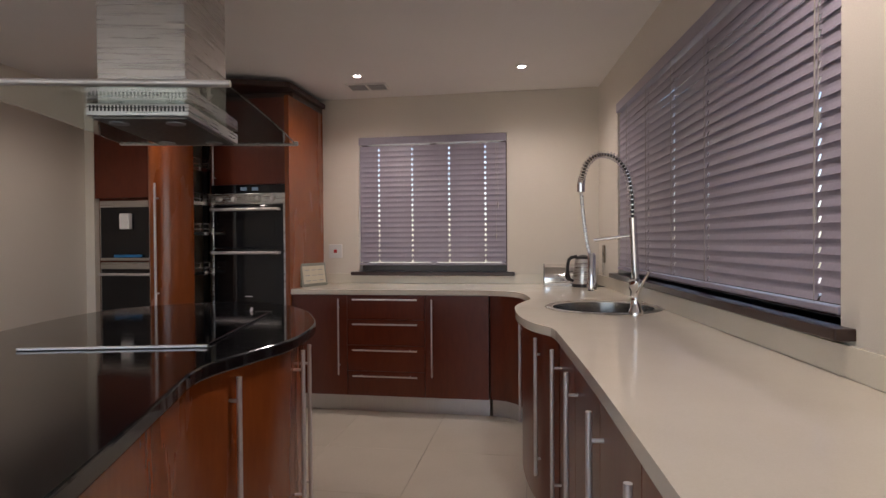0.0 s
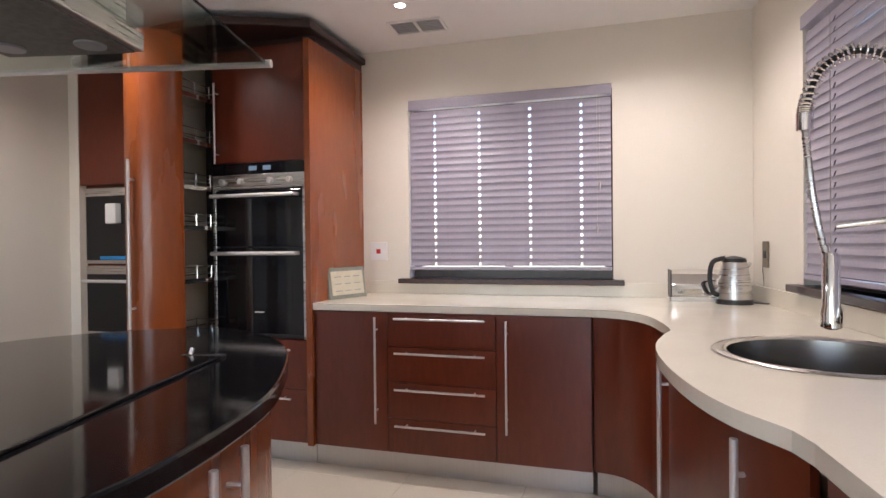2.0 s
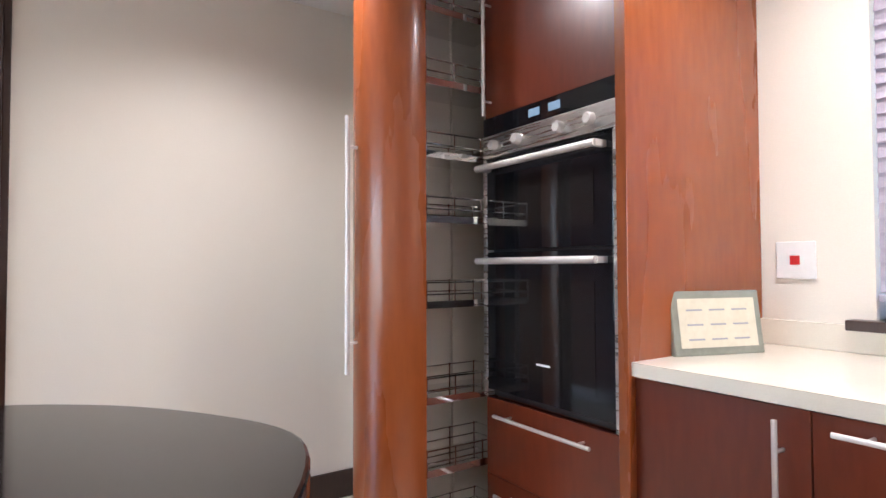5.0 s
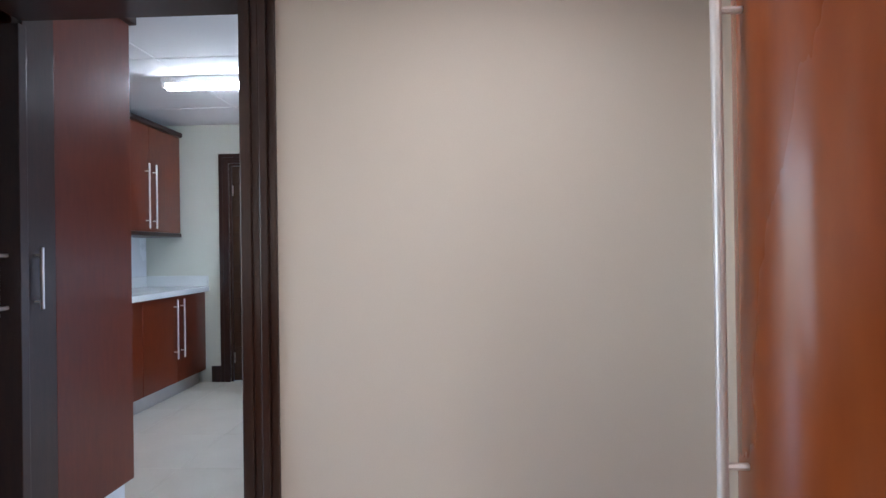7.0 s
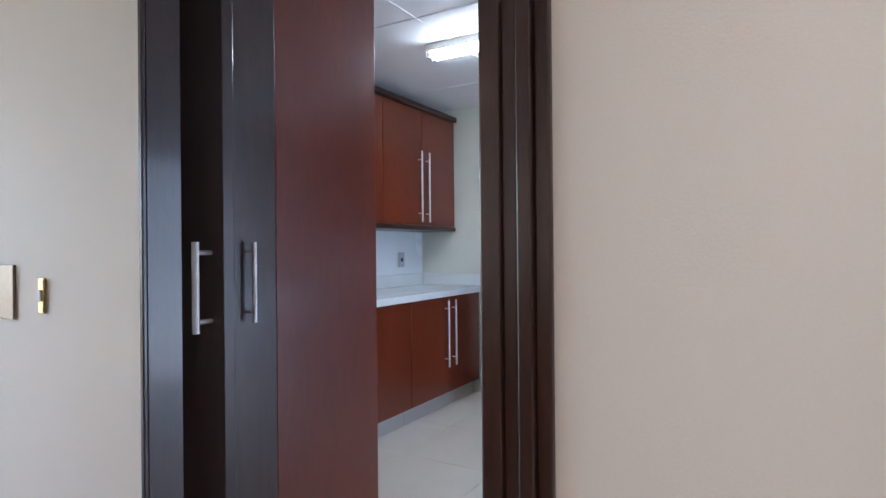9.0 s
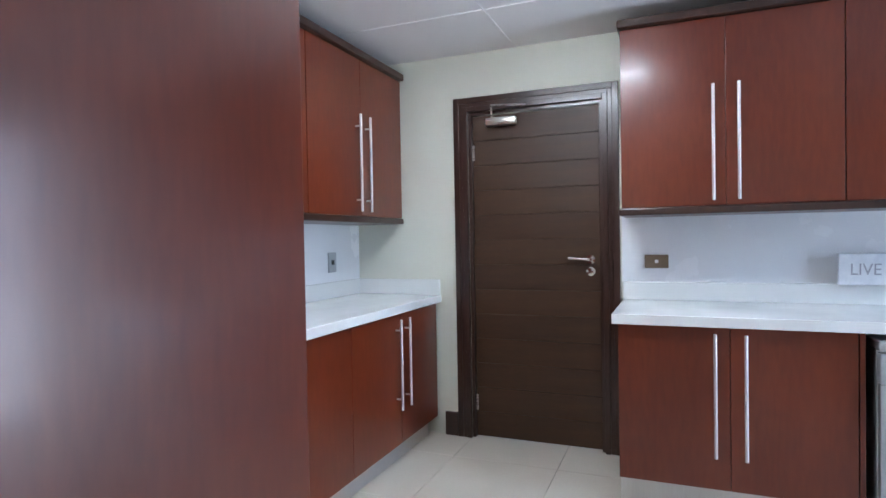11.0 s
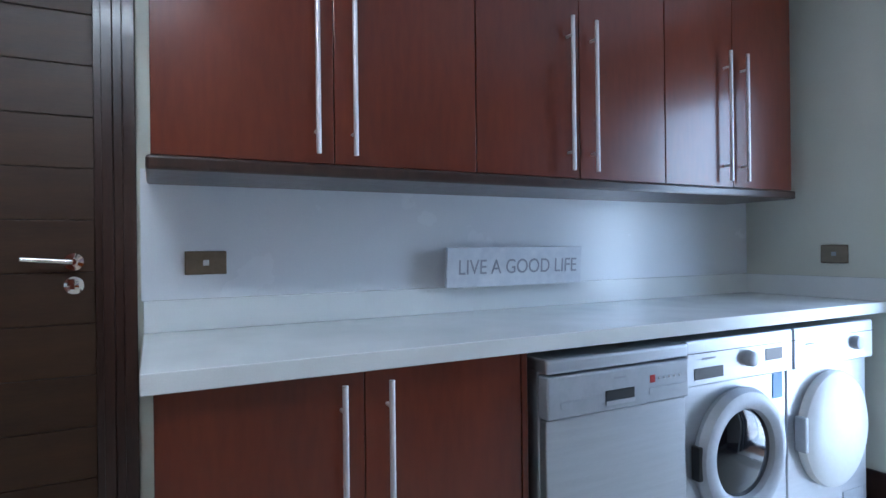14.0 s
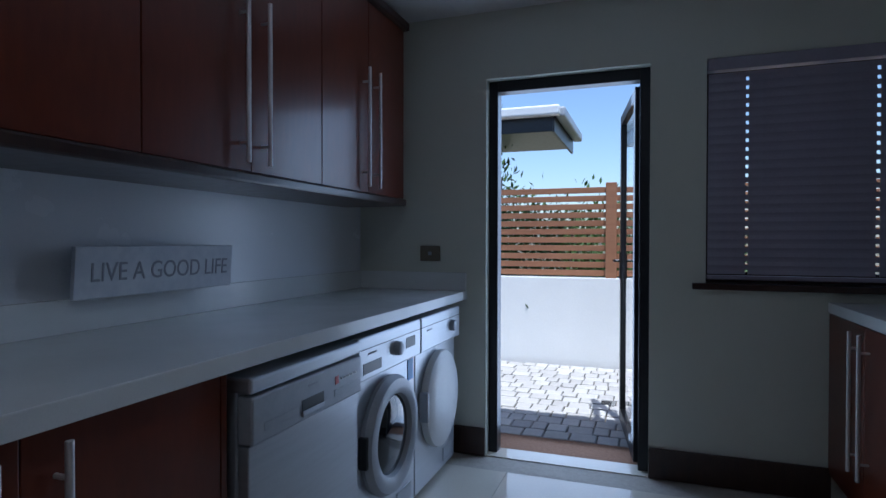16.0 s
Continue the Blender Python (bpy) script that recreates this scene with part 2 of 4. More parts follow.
# ---- setting ----
KX = -3.20  # kitchen face of the wall between kitchen and laundry
LX = -3.45  # laundry face of that wall
DXW, LN, LS = -6.72, 4.08, -0.52  # laundry: door wall, outer wall, back of the short run
H = 2.42
structure("floor", box(B(), -7.0, 3.2, -3.2, 4.2, -0.2, -0.006), GROUT, "pale grout bed under polished floor tiles", "floor")
structure("ceiling", box(B(), -3.33, 3.2, -3.2, 4.2, H, H + 0.15), CEIL, "smooth white plaster ceiling", "ceiling")
bm = box(B(), -7.0, -3.33, -0.8, 4.4, H, H + 0.15)
for cx in (-6.1, -4.9, -3.7):
    box(bm, cx - 0.006, cx + 0.006, LS, LN, H - 0.004, H + 0.01)
for cy in (0.6, 1.8, 3.0):
    box(bm, DXW, LX, cy - 0.006, cy + 0.006, H - 0.0045, H + 0.01)
structure("ceiling_laundry", bm, CEIL, "white panelled ceiling with thin joints", "ceiling")

NW = (-1.19, 0.035, 0.985, 2.095)
bm = B()
box(bm, -3.45, NW[0], 3.99, 4.19, 0, H)
box(bm, NW[1], 1.2, 3.99, 4.19, 0, H)
box(bm, NW[0], NW[1], 3.99, 4.19, 0, NW[2])
box(bm, NW[0], NW[1], 3.99, 4.19, NW[3], H)
structure("wall_north", bm, WALL, "cream painted kitchen wall around a window", "wall")
EM = pose(0.745, 3.99, 0, 0, 0, 5.43)
EW = (-3.013, -0.633, 1.01, 2.135)
bm = B()
box(bm, 0, 0.2, -7.3, EW[0], 0, H)
box(bm, 0, 0.2, EW[1], 0.1, 0, H)
box(bm, 0, 0.2, EW[0], EW[1], 0, EW[2])
box(bm, 0, 0.2, EW[0], EW[1], EW[3], H)
structure("wall_east", bm, WALL, "cream painted wall around a wide window", "wall", EM)
# unseen wall behind the camera; its wide opening is assumed for the fill lamp
bm = B()
box(bm, -3.45, -2.9, -3.2, -3.0, 0, H)
box(bm, 0.5, 1.8, -3.2, -3.0, 0, H)
box(bm, -2.9, 0.5, -3.2, -3.0, 2.2, H)
structure("wall_south", bm, WALL, "cream wall beside an assumed wide opening", "wall")
OY0, OY1, OH = 0.93, 1.82, 2.06
bm = B()
box(bm, LX, KX, OY1 + 0.02, 3.99, 0, H)
box(bm, LX, KX, OY0 - 0.02, OY1 + 0.02, OH + 0.02, H)
box(bm, -3.29, KX, -3.0, OY0 - 0.02, 0, H)
box(bm, LX - 0.03, -3.42, LS, OY0 - 0.14, OH + 0.02, H)
structure("wall_west", bm, WALL, "smooth off-white wall beside the laundry opening", "wall")

# laundry shell
structure("wall_laundry_south", box(B(), -7.0, LX, LS - 0.2, LS, 0, H), WALL_L, "pale painted laundry wall", "wall")
DY0, DY1, DH = 0.29, 1.11, 2.05
bm = B()
box(bm, DXW - 0.2, DXW, LS, DY0, 0, H)
box(bm, DXW - 0.2, DXW, DY1, LN, 0, H)
box(bm, DXW - 0.2, DXW, DY0, DY1, DH, H)
structure("wall_laundry_west", bm, WALL_L, "pale painted wall around a brown door", "wall")
EX0, EX1, EH = -5.945, -5.105, 2.055
LWX0, LWX1 = -4.85, -3.75
bm = B()
box(bm, DXW - 0.2, EX0, LN, LN + 0.24, 0, H)
box(bm, EX1, LWX0, LN, LN + 0.24, 0, H)
box(bm, EX0, EX1, LN, LN + 0.24, EH, H)
box(bm, LWX0, LWX1, LN, LN + 0.24, 0, 0.975)
box(bm, LWX0, LWX1, LN, LN + 0.24, 2.05, H)
box(bm, LWX1, LX + 0.1, LN, LN + 0.24, 0, H)
structure("wall_laundry_north", bm, WALL_L, "pale painted wall with glazed door and window", "wall")

# skirting boards
bm = box(B(), KX, KX + 0.018, OY1 + 0.11, 3.40, 0, 0.13, 0.003)
structure("baseboard_kitchen", bm, WENGE, "dark stained skirting board", "baseboard")
structure("baseboard_left", box(B(), KX, KX + 0.018, -3.0, OY0 - 0.01, 0, 0.13, 0.003), WENGE, "dark stained skirting board", "baseboard")
bm = box(B(), -6.18, EX0 - 0.001, LN - 0.02, LN - 0.001, 0, 0.15, 0.003)
structure("baseboard_laundry_a", bm, WENGE, "tall dark skirting board", "baseboard")
structure("baseboard_laundry_b", box(B(), EX1 + 0.001, -4.33, LN - 0.02, LN - 0.001, 0, 0.15, 0.003), WENGE, "tall dark skirting board", "baseboard")
structure("baseboard_laundry_c", box(B(), DXW + 0.001, DXW + 0.02, 0.11, 0.195, 0, 0.15, 0.003), WENGE, "tall dark skirting board", "baseboard")


# ---- windows with blinds ----
def window(name, m, w, z0, z1, label, depth=0.18, slat_h=0.0415, cords=(0.14, 0.37, 0.62, 0.86), bg=BLIND):
    """A window in a wall whose room face is local y = 0, seen from -y; x from 0 to w."""
    root = thing(name, m, label, "window", kind="structure")
    bm = B()
    for a in ((0, 0.05, z0, z1), (w - 0.05, w, z0, z1), (0.05, w - 0.05, z0, z0 + 0.05), (0.05, w - 0.05, z1 - 0.05, z1), (w / 2 - 0.025, w / 2 + 0.025, z0 + 0.05, z1 - 0.05)):
        box(bm, a[0], a[1], 0.10, 0.15, a[2], a[3], 0.003)
    part("window_frame", bm, WENGE, root)
    for a, b in ((0.05, w / 2 - 0.025), (w / 2 + 0.025, w - 0.05)):
        pane = part("pane", box(B(), a, b, 0.122, 0.128, z0 + 0.05, z1 - 0.05), GLASS, root)
        pane.visible_shadow = False
    part("window_sill", box(B(), -0.06, w + 0.06, -0.05, 0.09, z0 - 0.03, z0, 0.004), WENGE, root, "dark stained wooden sill")
    part("reveal_lining", box(B(), 0.0, w, 0.092, 0.099, z0, z0 + 0.045), WENGE, root)
    bl = thing("venetian_blind", m, "closed lilac-grey venetian blind with ladder cords", "blind", "window blinds")
    part("headrail", box(B(), 0.004, w - 0.004, -0.012, 0.045, z1 - 0.062, z1 - 0.004, 0.003), bg, bl)
    n = int((z1 - z0 - 0.12) / slat_h)
    bm, hole, th = B(), 0.007, 0.0025
    xs = [0.008]
    for c in cords:
        xs += [c * w - hole, c * w + hole]
    xs.append(w - 0.008)
    hh = slat_h * 1.08
    prof = [(0.008, hh / 2), (0.0075, hh * 0.18), (0.0058, -hh * 0.06), (0.0, -hh / 2)]

    def strip(a, b, rows):
        f = [bm.verts.new((a, y, z)) for y, z in rows] + [bm.verts.new((b, y, z)) for y, z in reversed(rows)]
        k = len(rows)
        g = [bm.verts.new(v.co + Vector((0, th, 0))) for v in f]
        for i in range(k - 1):
            bm.faces.new((f[i], f[i + 1], f[2 * k - 2 - i], f[2 * k - 1 - i]))
            bm.faces.new((g[i], g[2 * k - 1 - i], g[2 * k - 2 - i], g[i + 1]))
        for i in range(2 * k):
            j = (i + 1) % (2 * k)
            bm.faces.new((f[i], g[i], g[j], f[j]))
    strip(xs[0], xs[-1], prof[:3])
    for a, b in zip(xs[::2], xs[1::2]):
        strip(a, b, prof[2:])
    data = mesh("slat", bm, bg)
    for k in range(n):
        s = new("slat", data)
        s.parent = bl
        s.location = (0, 0.005, z1 - 0.075 - (k + 0.5) * slat_h)
        s.rotation_euler = (random.uniform(-0.02, 0.02), 0, 0)
    part("bottom_rail", box(B(), 0.006, w - 0.006, -0.004, 0.03, z1 - 0.083 - n * slat_h - 0.02, z1 - 0.083 - n * slat_h, 0.003), bg, bl)
    for c in cords:
        part("ladder_cord", rod(B(), (c * w + 0.004, -0.008, z1 - 0.06), (c * w + 0.004, -0.008, z1 - 0.08 - n * slat_h), 0.0012, 6), CORD, bl)
    for dx, zz in ((0.07, 0.55), (0.085, 0.30)):
        bm = rod(B(), (w - dx, -0.016, z1 - 0.06), (w - dx, -0.016, z0 + zz), 0.0014, 6)
        rod(bm, (w - dx, -0.016, z0 + zz), (w - dx, -0.016, z0 + zz - 0.04), 0.006, 8, 0.003)
        part("pull_cord", bm, CORD, bl)
    return root


window("window_1", pose(NW[0], 3.99, 0), NW[1] - NW[0], NW[2], NW[3], "window with dark timber frame and sill")
window("window_2", EM @ pose(0, EW[1], 0, 0, 0, -90), EW[1] - EW[0], EW[2], EW[3], "wide window with dark timber frame and sill", cords=(0.11, 0.285, 0.462, 0.634, 0.955))
window("window_3", pose(LWX0, LN, 0), LWX1 - LWX0, 0.975, 2.05, "laundry window with dark frame and sill", cords=(0.16, 0.63))


# ---- kitchen units ----
def bar_v(parent, x, z0, z1, y=-0.02):
    handle(parent, (x, y, z0), (x, y, z1), (0, -1, 0))


def bar_h(parent, x0, x1, z, y=-0.02):
    handle(parent, (x0, y, z), (x1, y, z), (0, -1, 0))


def plinth(parent, x0, x1, y=0.05, z1=0.125):
    part("plinth", box(B(), x0, x1, y, y + 0.015, 0, z1, 0.001), PLINTH, parent, "brushed steel plinth")


FY = 3.37
# base units under the north worktop
u = thing("base_cabinet", pose(-1.53, FY, 0), "dark cherry base cabinet with long bar handle", "cabinet", "kitchen base cabinets")
part("body", box(B(), 0.0, 0.45, 0.002, 0.60, 0.125, 0.852), CHERRY, u)
panel(u, 0.0, 0.45, 0.128, 0.85)
bar_v(u, 0.395, 0.28, 0.825)
plinth(u, 0.0, 0.45)
u = thing("drawer_cabinet", pose(-1.08, FY, 0), "dark cherry cabinet with four drawers", "cabinet", "kitchen base cabinets")
part("body", box(B(), 0.0, 0.57, 0.002, 0.60, 0.125, 0.852), CHERRY, u)
for i, (z0, z1) in enumerate(((0.675, 0.85), (0.49, 0.675), (0.305, 0.49), (0.128, 0.305))):
    d = panel(u, 0.0, 0.57, z0, z1, name="drawer")
    handle(d, (0.05, -0.02, z1 - 0.03), (0.52, -0.02, z1 - 0.03), (0, -1, 0))
plinth(u, 0.0, 0.57)
u = thing("base_cabinet", pose(-0.51, FY, 0), "dark cherry base cabinet with long bar handle", "cabinet", "kitchen base cabinets")
part("body", box(B(), 0.0, 0.45, 0.002, 0.60, 0.125, 0.852), CHERRY, u)
panel(u, 0.0, 0.45, 0.128, 0.85)
bar_v(u, 0.055, 0.28, 0.825)
plinth(u, 0.0, 0.45)

# curved worktop: the front edge, from the ovens round the sink and along the east wall
front = [Vector((-1.5, 3.335, 0)), Vector((-0.12, 3.335, 0))]
front += curve([(-0.02, 3.33), (0.10, 3.27), (0.18, 3.13), (0.225, 2.90), (0.235, 2.76)])
front += curve([(0.205, 2.66), (0.17, 2.48), (0.165, 2.28), (0.195, 2.02), (0.25, 1.82), (0.33, 1.68)])
front += curve([(0.345, 1.62), (0.41, 0.95), (0.46, 0.3), (0.55, -1.0), (0.57, -1.3)], 3)
wall_x = lambda y: 0.745 + 0.095 * (3.99 - y)
outline = [(p.x, p.y) for p in front] + [(wall_x(-1.3) - 0.003, -1.3), (0.742, 3.987), (-1.5, 3.987)]
SINK = (0.60, 2.39)


def slab_with_hole(outline, centre, radius, z0, z1):
    """A flat slab with a round hole cut through it."""
    bm = B()
    rim = [(centre[0] + radius * math.cos(2 * math.pi * k / 64), centre[1] + radius * math.sin(2 * math.pi * k / 64)) for k in range(64)]
    edges = []
    for loop in (outline, rim):
        vs = [bm.verts.new((x, y, z0)) for x, y in loop]
        edges += [bm.edges.new((p, q)) for p, q in zip(vs, vs[1:] + vs[:1])]
    bmesh.ops.triangle_fill(bm, edges=edges, use_beauty=True)
    got = bmesh.ops.extrude_face_region(bm, geom=list(bm.faces))
    for v in got["geom"]:
        if isinstance(v, bmesh.types.BMVert):
            v.co.z = z1
    bmesh.ops.recalc_face_normals(bm, faces=bm.faces)
    return bm


top = tagged(new("kitchen_worktop", mesh("kitchen_worktop", slab_with_hole(outline, SINK, 0.255, 0.854, 0.89), QUARTZ)), "curved cream quartz worktop with an S-shaped edge", "worktop")
bm = box(B(), -1.5, 0.735, 3.972, 3.988, 0.8905, 0.97, 0.002)
part("upstand", bm, QUARTZ, top)
bm = box(B(), -0.018, -0.002, -5.3, -0.02, 0.8905, 0.97, 0.002)
bm.transform(EM)
part("upstand", bm, QUARTZ, top)


def curved_doors(root, line, cuts, z0, z1, inset, t, mat):
    """Curved doors along a line (left side of travel is inside), cut at the given fractions of its length."""
    face = offset(line, inset)
    back = offset(line, inset + t)
    n = len(face) - 1
    out = []
    for a, b in zip(cuts, cuts[1:]):
        i, j = round(a * n), round(b * n)
        f, g = face[i:j + 1], back[i:j + 1]
        out.append(part("door", prism(B(), [(p.x, p.y) for p in f] + [(p.x, p.y) for p in reversed(g)], z0, z1), mat, root, "curved cherry door", True))
    return out


def upright(parent, p, nrm, z0, z1):
    nrm = Vector(nrm).normalized()
    handle(parent, (p[0], p[1], z0), (p[0], p[1], z1), nrm, 0.008)


line = curve([(-0.06, 3.335), (0.06, 3.30), (0.16, 3.17), (0.215, 2.92), (0.225, 2.76)], 10)
u = thing("curved_corner_cabinet", pose(0, 0, 0), "concave dark cherry corner cabinet with steel plinth", "cabinet", "kitchen base cabinets")
curved_doors(u, line, (0, 0.5, 1), 0.128, 0.85, 0.035, 0.02, CHERRY)
pl = offset(line, 0.085)
part("plinth", prism(B(), [(p.x, p.y) for p in pl] + [(p.x, p.y) for p in reversed(offset(line, 0.10))], 0, 0.125), PLINTH, u, "curved brushed steel plinth", True)
line = curve([(0.225, 2.72), (0.175, 2.52), (0.165, 2.28), (0.195, 2.02), (0.25, 1.82), (0.33, 1.68)], 10)
u = thing("curved_sink_cabinet", pose(0, 0, 0), "bowed dark cherry cabinet under the sink", "cabinet", "kitchen base cabinets")
ds = curved_doors(u, line, (0, 0.5, 1), 0.128, 0.85, 0.035, 0.02, CHERRY)
part("plinth", prism(B(), [(p.x, p.y) for p in offset(line, 0.085)] + [(p.x, p.y) for p in reversed(offset(line, 0.10))], 0, 0.125), PLINTH, u, "curved brushed steel plinth", True)
upright(ds[0], (0.215, 2.52), (-1, 0.1, 0), 0.25, 0.825)
upright(ds[1], (0.30, 1.83), (-1, -0.4, 0), 0.25, 0.825)
pts = [(0.345, 1.62), (0.38, 1.25), (0.415, 0.85), (0.445, 0.45), (0.475, 0.05), (0.51, -0.4), (0.545, -0.85), (0.57, -1.3)]
for (ax, ay), (bx, by) in zip(pts, pts[1:]):
    ln = math.hypot(bx - ax, by - ay)
    u = thing("base_cabinet", pose(ax + 0.035, ay, 0, 0, 0, math.degrees(math.atan2(by - ay, bx - ax))), "dark cherry base cabinet with long bar handle", "cabinet", "kitchen base cabinets")
    part("body", box(B(), 0.0, ln, 0.002, 0.30, 0.125, 0.852), CHERRY, u)
    d = panel(u, 0.0, ln, 0.128, 0.85)
    handle(d, (0.05, -0.02, 0.25), (0.05, -0.02, 0.825), (0, -1, 0), 0.008)
    plinth(u, 0, ln)

# sink and tap
u = thing("round_sink", pose(*SINK, 0.89), "round brushed steel sink set in the worktop", "sink")
R = 0.285
bm = lathe(B(), [(0.249, 0.0008), (R, 0.0008), (R + 0.002, 0.003), (R - 0.004, 0.007), (R - 0.022, 0.006), (0.2485, 0.001)], 48, closed=True)
part("rim", bm, STEEL, u, "", True)
bm = lathe(B(), [(0.03, -0.172), (0.205, -0.168), (0.242, -0.135), (0.2505, 0.0), (0.247, 0.0012), (0.238, -0.133), (0.20, -0.163), (0.03, -0.167)], 48)
part("bowl", bm, material("sink_bowl_steel", (0.30, 0.29, 0.28), 0.22, 1, (0.38, 0.37, 0.36), 5, (1, 1, 1), 0.05, 60), u, "brushed steel bowl", True)
part("drain", lathe(B(), [(0.035, -0.1665), (0.035, -0.163), (0.02, -0.162)], 20), CHROME, u, "", True)
u = thing("spring_neck_tap", pose(0.715, 2.10, 0.89), "tall chrome kitchen tap with spring neck", "tap")
part("base", lathe(B(), [(0.032, 0.001), (0.032, 0.02), (0.024, 0.03), (0.024, 0.11), (0.03, 0.12), (0.03, 0.155), (0.02, 0.165)]), CHROME, u, "", True)
part("column", rod(B(), (0, 0, 0.16), (-0.012, 0.0, 0.44), 0.017, 16), CHROME, u, "", True)
part("lever", rod(B(), (0.0, -0.02, 0.10), (0.05, -0.05, 0.20), 0.007, 10), CHROME, u, "", True)
arc = curve([(-0.012, 0, 0.44), (-0.015, 0, 0.55), (-0.035, 0.01, 0.65), (-0.085, 0.02, 0.715), (-0.15, 0.04, 0.735), (-0.205, 0.05, 0.70), (-0.23, 0.055, 0.63), (-0.235, 0.055, 0.60)], 14)
part("hose_core", tube(B(), arc, 0.007), BLACK, u, "", True)
coil = []
steps = 900
for k in range(steps + 1):
    f = k / steps * (len(arc) - 1)
    i = min(int(f), len(arc) - 2)
    p = arc[i].lerp(arc[i + 1], f - i)
    d = (arc[i + 1] - arc[i]).normalized()
    q = d.to_track_quat("Z", "Y")
    turn = 2 * math.pi * 38 * k / steps
    coil.append(p + q @ Vector((0.0155 * math.cos(turn), 0.0155 * math.sin(turn), 0)))
part("spring", tube(B(), coil, 0.0028, 5), CHROME, u, "chrome coil spring", True)
part("spring_end", rod(B(), (-0.235, 0.055, 0.605), (-0.235, 0.055, 0.565), 0.018, 16), CHROME, u, "", True)
part("spray_hose", tube(B(), curve([(-0.235, 0.055, 0.57), (-0.225, 0.05, 0.45), (-0.21, 0.04, 0.33), (-0.19, 0.03, 0.24)], 6), 0.008), STEEL, u, "", True)
part("spray_head", lathe(B(), [(0.012, 0.26), (0.018, 0.25), (0.018, 0.14), (0.022, 0.12), (0.022, 0.09), (0.01, 0.085)][::-1], 18, Matrix.Translation((-0.19, 0.03, 0.02))), CHROME, u, "", True)
part("bracket_arm", rod(B(), (-0.02, 0, 0.36), (-0.18, 0.03, 0.34), 0.007, 10), CHROME, u, "", True)

# kettle, bread bin, picture and switches
u = thing("electric_kettle", pose(0.605, 3.72, 0.89), "brushed steel electric kettle with black handle", "kettle")
part("base", lathe(B(), [(0.085, 0.0006), (0.085, 0.02), (0.078, 0.025)]), BLACK, u, "", True)
part("jug", lathe(B(), [(0.078, 0.0255), (0.078, 0.05), (0.068, 0.14), (0.056, 0.205)]), STEEL, u, "", True)
part("lid", lathe(B(), [(0.056, 0.2055), (0.052, 0.222), (0.03, 0.23), (0.008, 0.235)]), BLACK, u, "", True)
part("handle", tube(B(), curve([(-0.045, -0.02, 0.225), (-0.10, -0.03, 0.205), (-0.115, -0.035, 0.13), (-0.10, -0.03, 0.06), (-0.075, -0.02, 0.045)], 6), 0.012), BLACK, u, "", True)
part("spout", rod(B(), (0.05, 0.01, 0.175), (0.075, 0.015, 0.20), 0.016, 10, 0.008), STEEL, u, "", True)
part("cable", tube(B(), curve([(0.08, 0, 0.008), (0.13, -0.03, 0.006), (0.17, 0.03, 0.008), (0.16, 0.10, 0.05), (0.155, 0.13, 0.16), (0.16, 0.14, 0.24)], 7), 0.004, 6), BLACK, u, "", True)
u = thing("bread_bin", pose(0.325, 3.79, 0.89), "shiny steel bread bin with a rolling lid", "bread bin")
prof = [(0.0, 0.02), (0.0, 0.08), (0.02, 0.13), (0.06, 0.158), (0.17, 0.158), (0.17, 0.02)]
bm = B()
f = bm.faces.new([bm.verts.new((0.0, y, z)) for y, z in prof])
r = bmesh.ops.extrude_face_region(bm, geom=[f])
for v in r["geom"]:
    if isinstance(v, bmesh.types.BMVert):
        v.co.x = 0.34
bmesh.ops.recalc_face_normals(bm, faces=bm.faces)
part("body", bm, CHROME, u, "", True)
part("base", box(B(), -0.004, 0.344, -0.004, 0.174, 0.0005, 0.0198, 0.003), STEEL, u)
for x in (-0.004, 0.341):
    part("end_cap", box(B(), x - 0.002, x + 0.004, -0.002, 0.172, 0.02, 0.16, 0.002), BLACK, u)
u = thing("picture_frame", pose(-1.435, 3.64, 0.89, -8, 0, 72) @ Matrix.Diagonal((1.15, 1, 1.2, 1)), "small framed print leaning on the worktop", "picture")
part("frame", box(B(), -0.13, 0.13, 0, 0.022, 0.0, 0.15, 0.003), FRAMEW, u)
pr = part("print", box(B(), -0.112, 0.112, -0.002, -0.0005, 0.018, 0.132), PAPER, u)
for i in range(3):
    for j in range(3):
        part("text_bar", box(B(), -0.09 + j * 0.066, -0.045 + j * 0.066, -0.003, -0.0021, 0.035 + i * 0.034, 0.039 + i * 0.034), INK, pr)


def plate(m, w, h, mat, label, knob=None, kmat=None, name="wall_switch"):
    """A wall plate in local x, z, facing -y."""
    r = thing(name, m, label, "switch")
    part("plate", box(B(), -w / 2, w / 2, -0.010, -0.0005, -h / 2, h / 2, 0.003), mat, r)
    if knob:
        part("rocker", box(B(), -knob / 2, knob / 2, -0.0135, -0.0101, -knob / 2, knob / 2, 0.001), kmat, r)
    return r


plate(pose(-1.395, 3.99, 1.155), 0.115, 0.115, WHITE, "white isolator switch with red rocker", 0.028, RED)
plate(EM @ pose(0, -0.20, 1.13, 0, 0, -90), 0.075, 0.13, BRASS, "bronze wall socket with a black plug", 0.035, BLACK, "wall_socket")

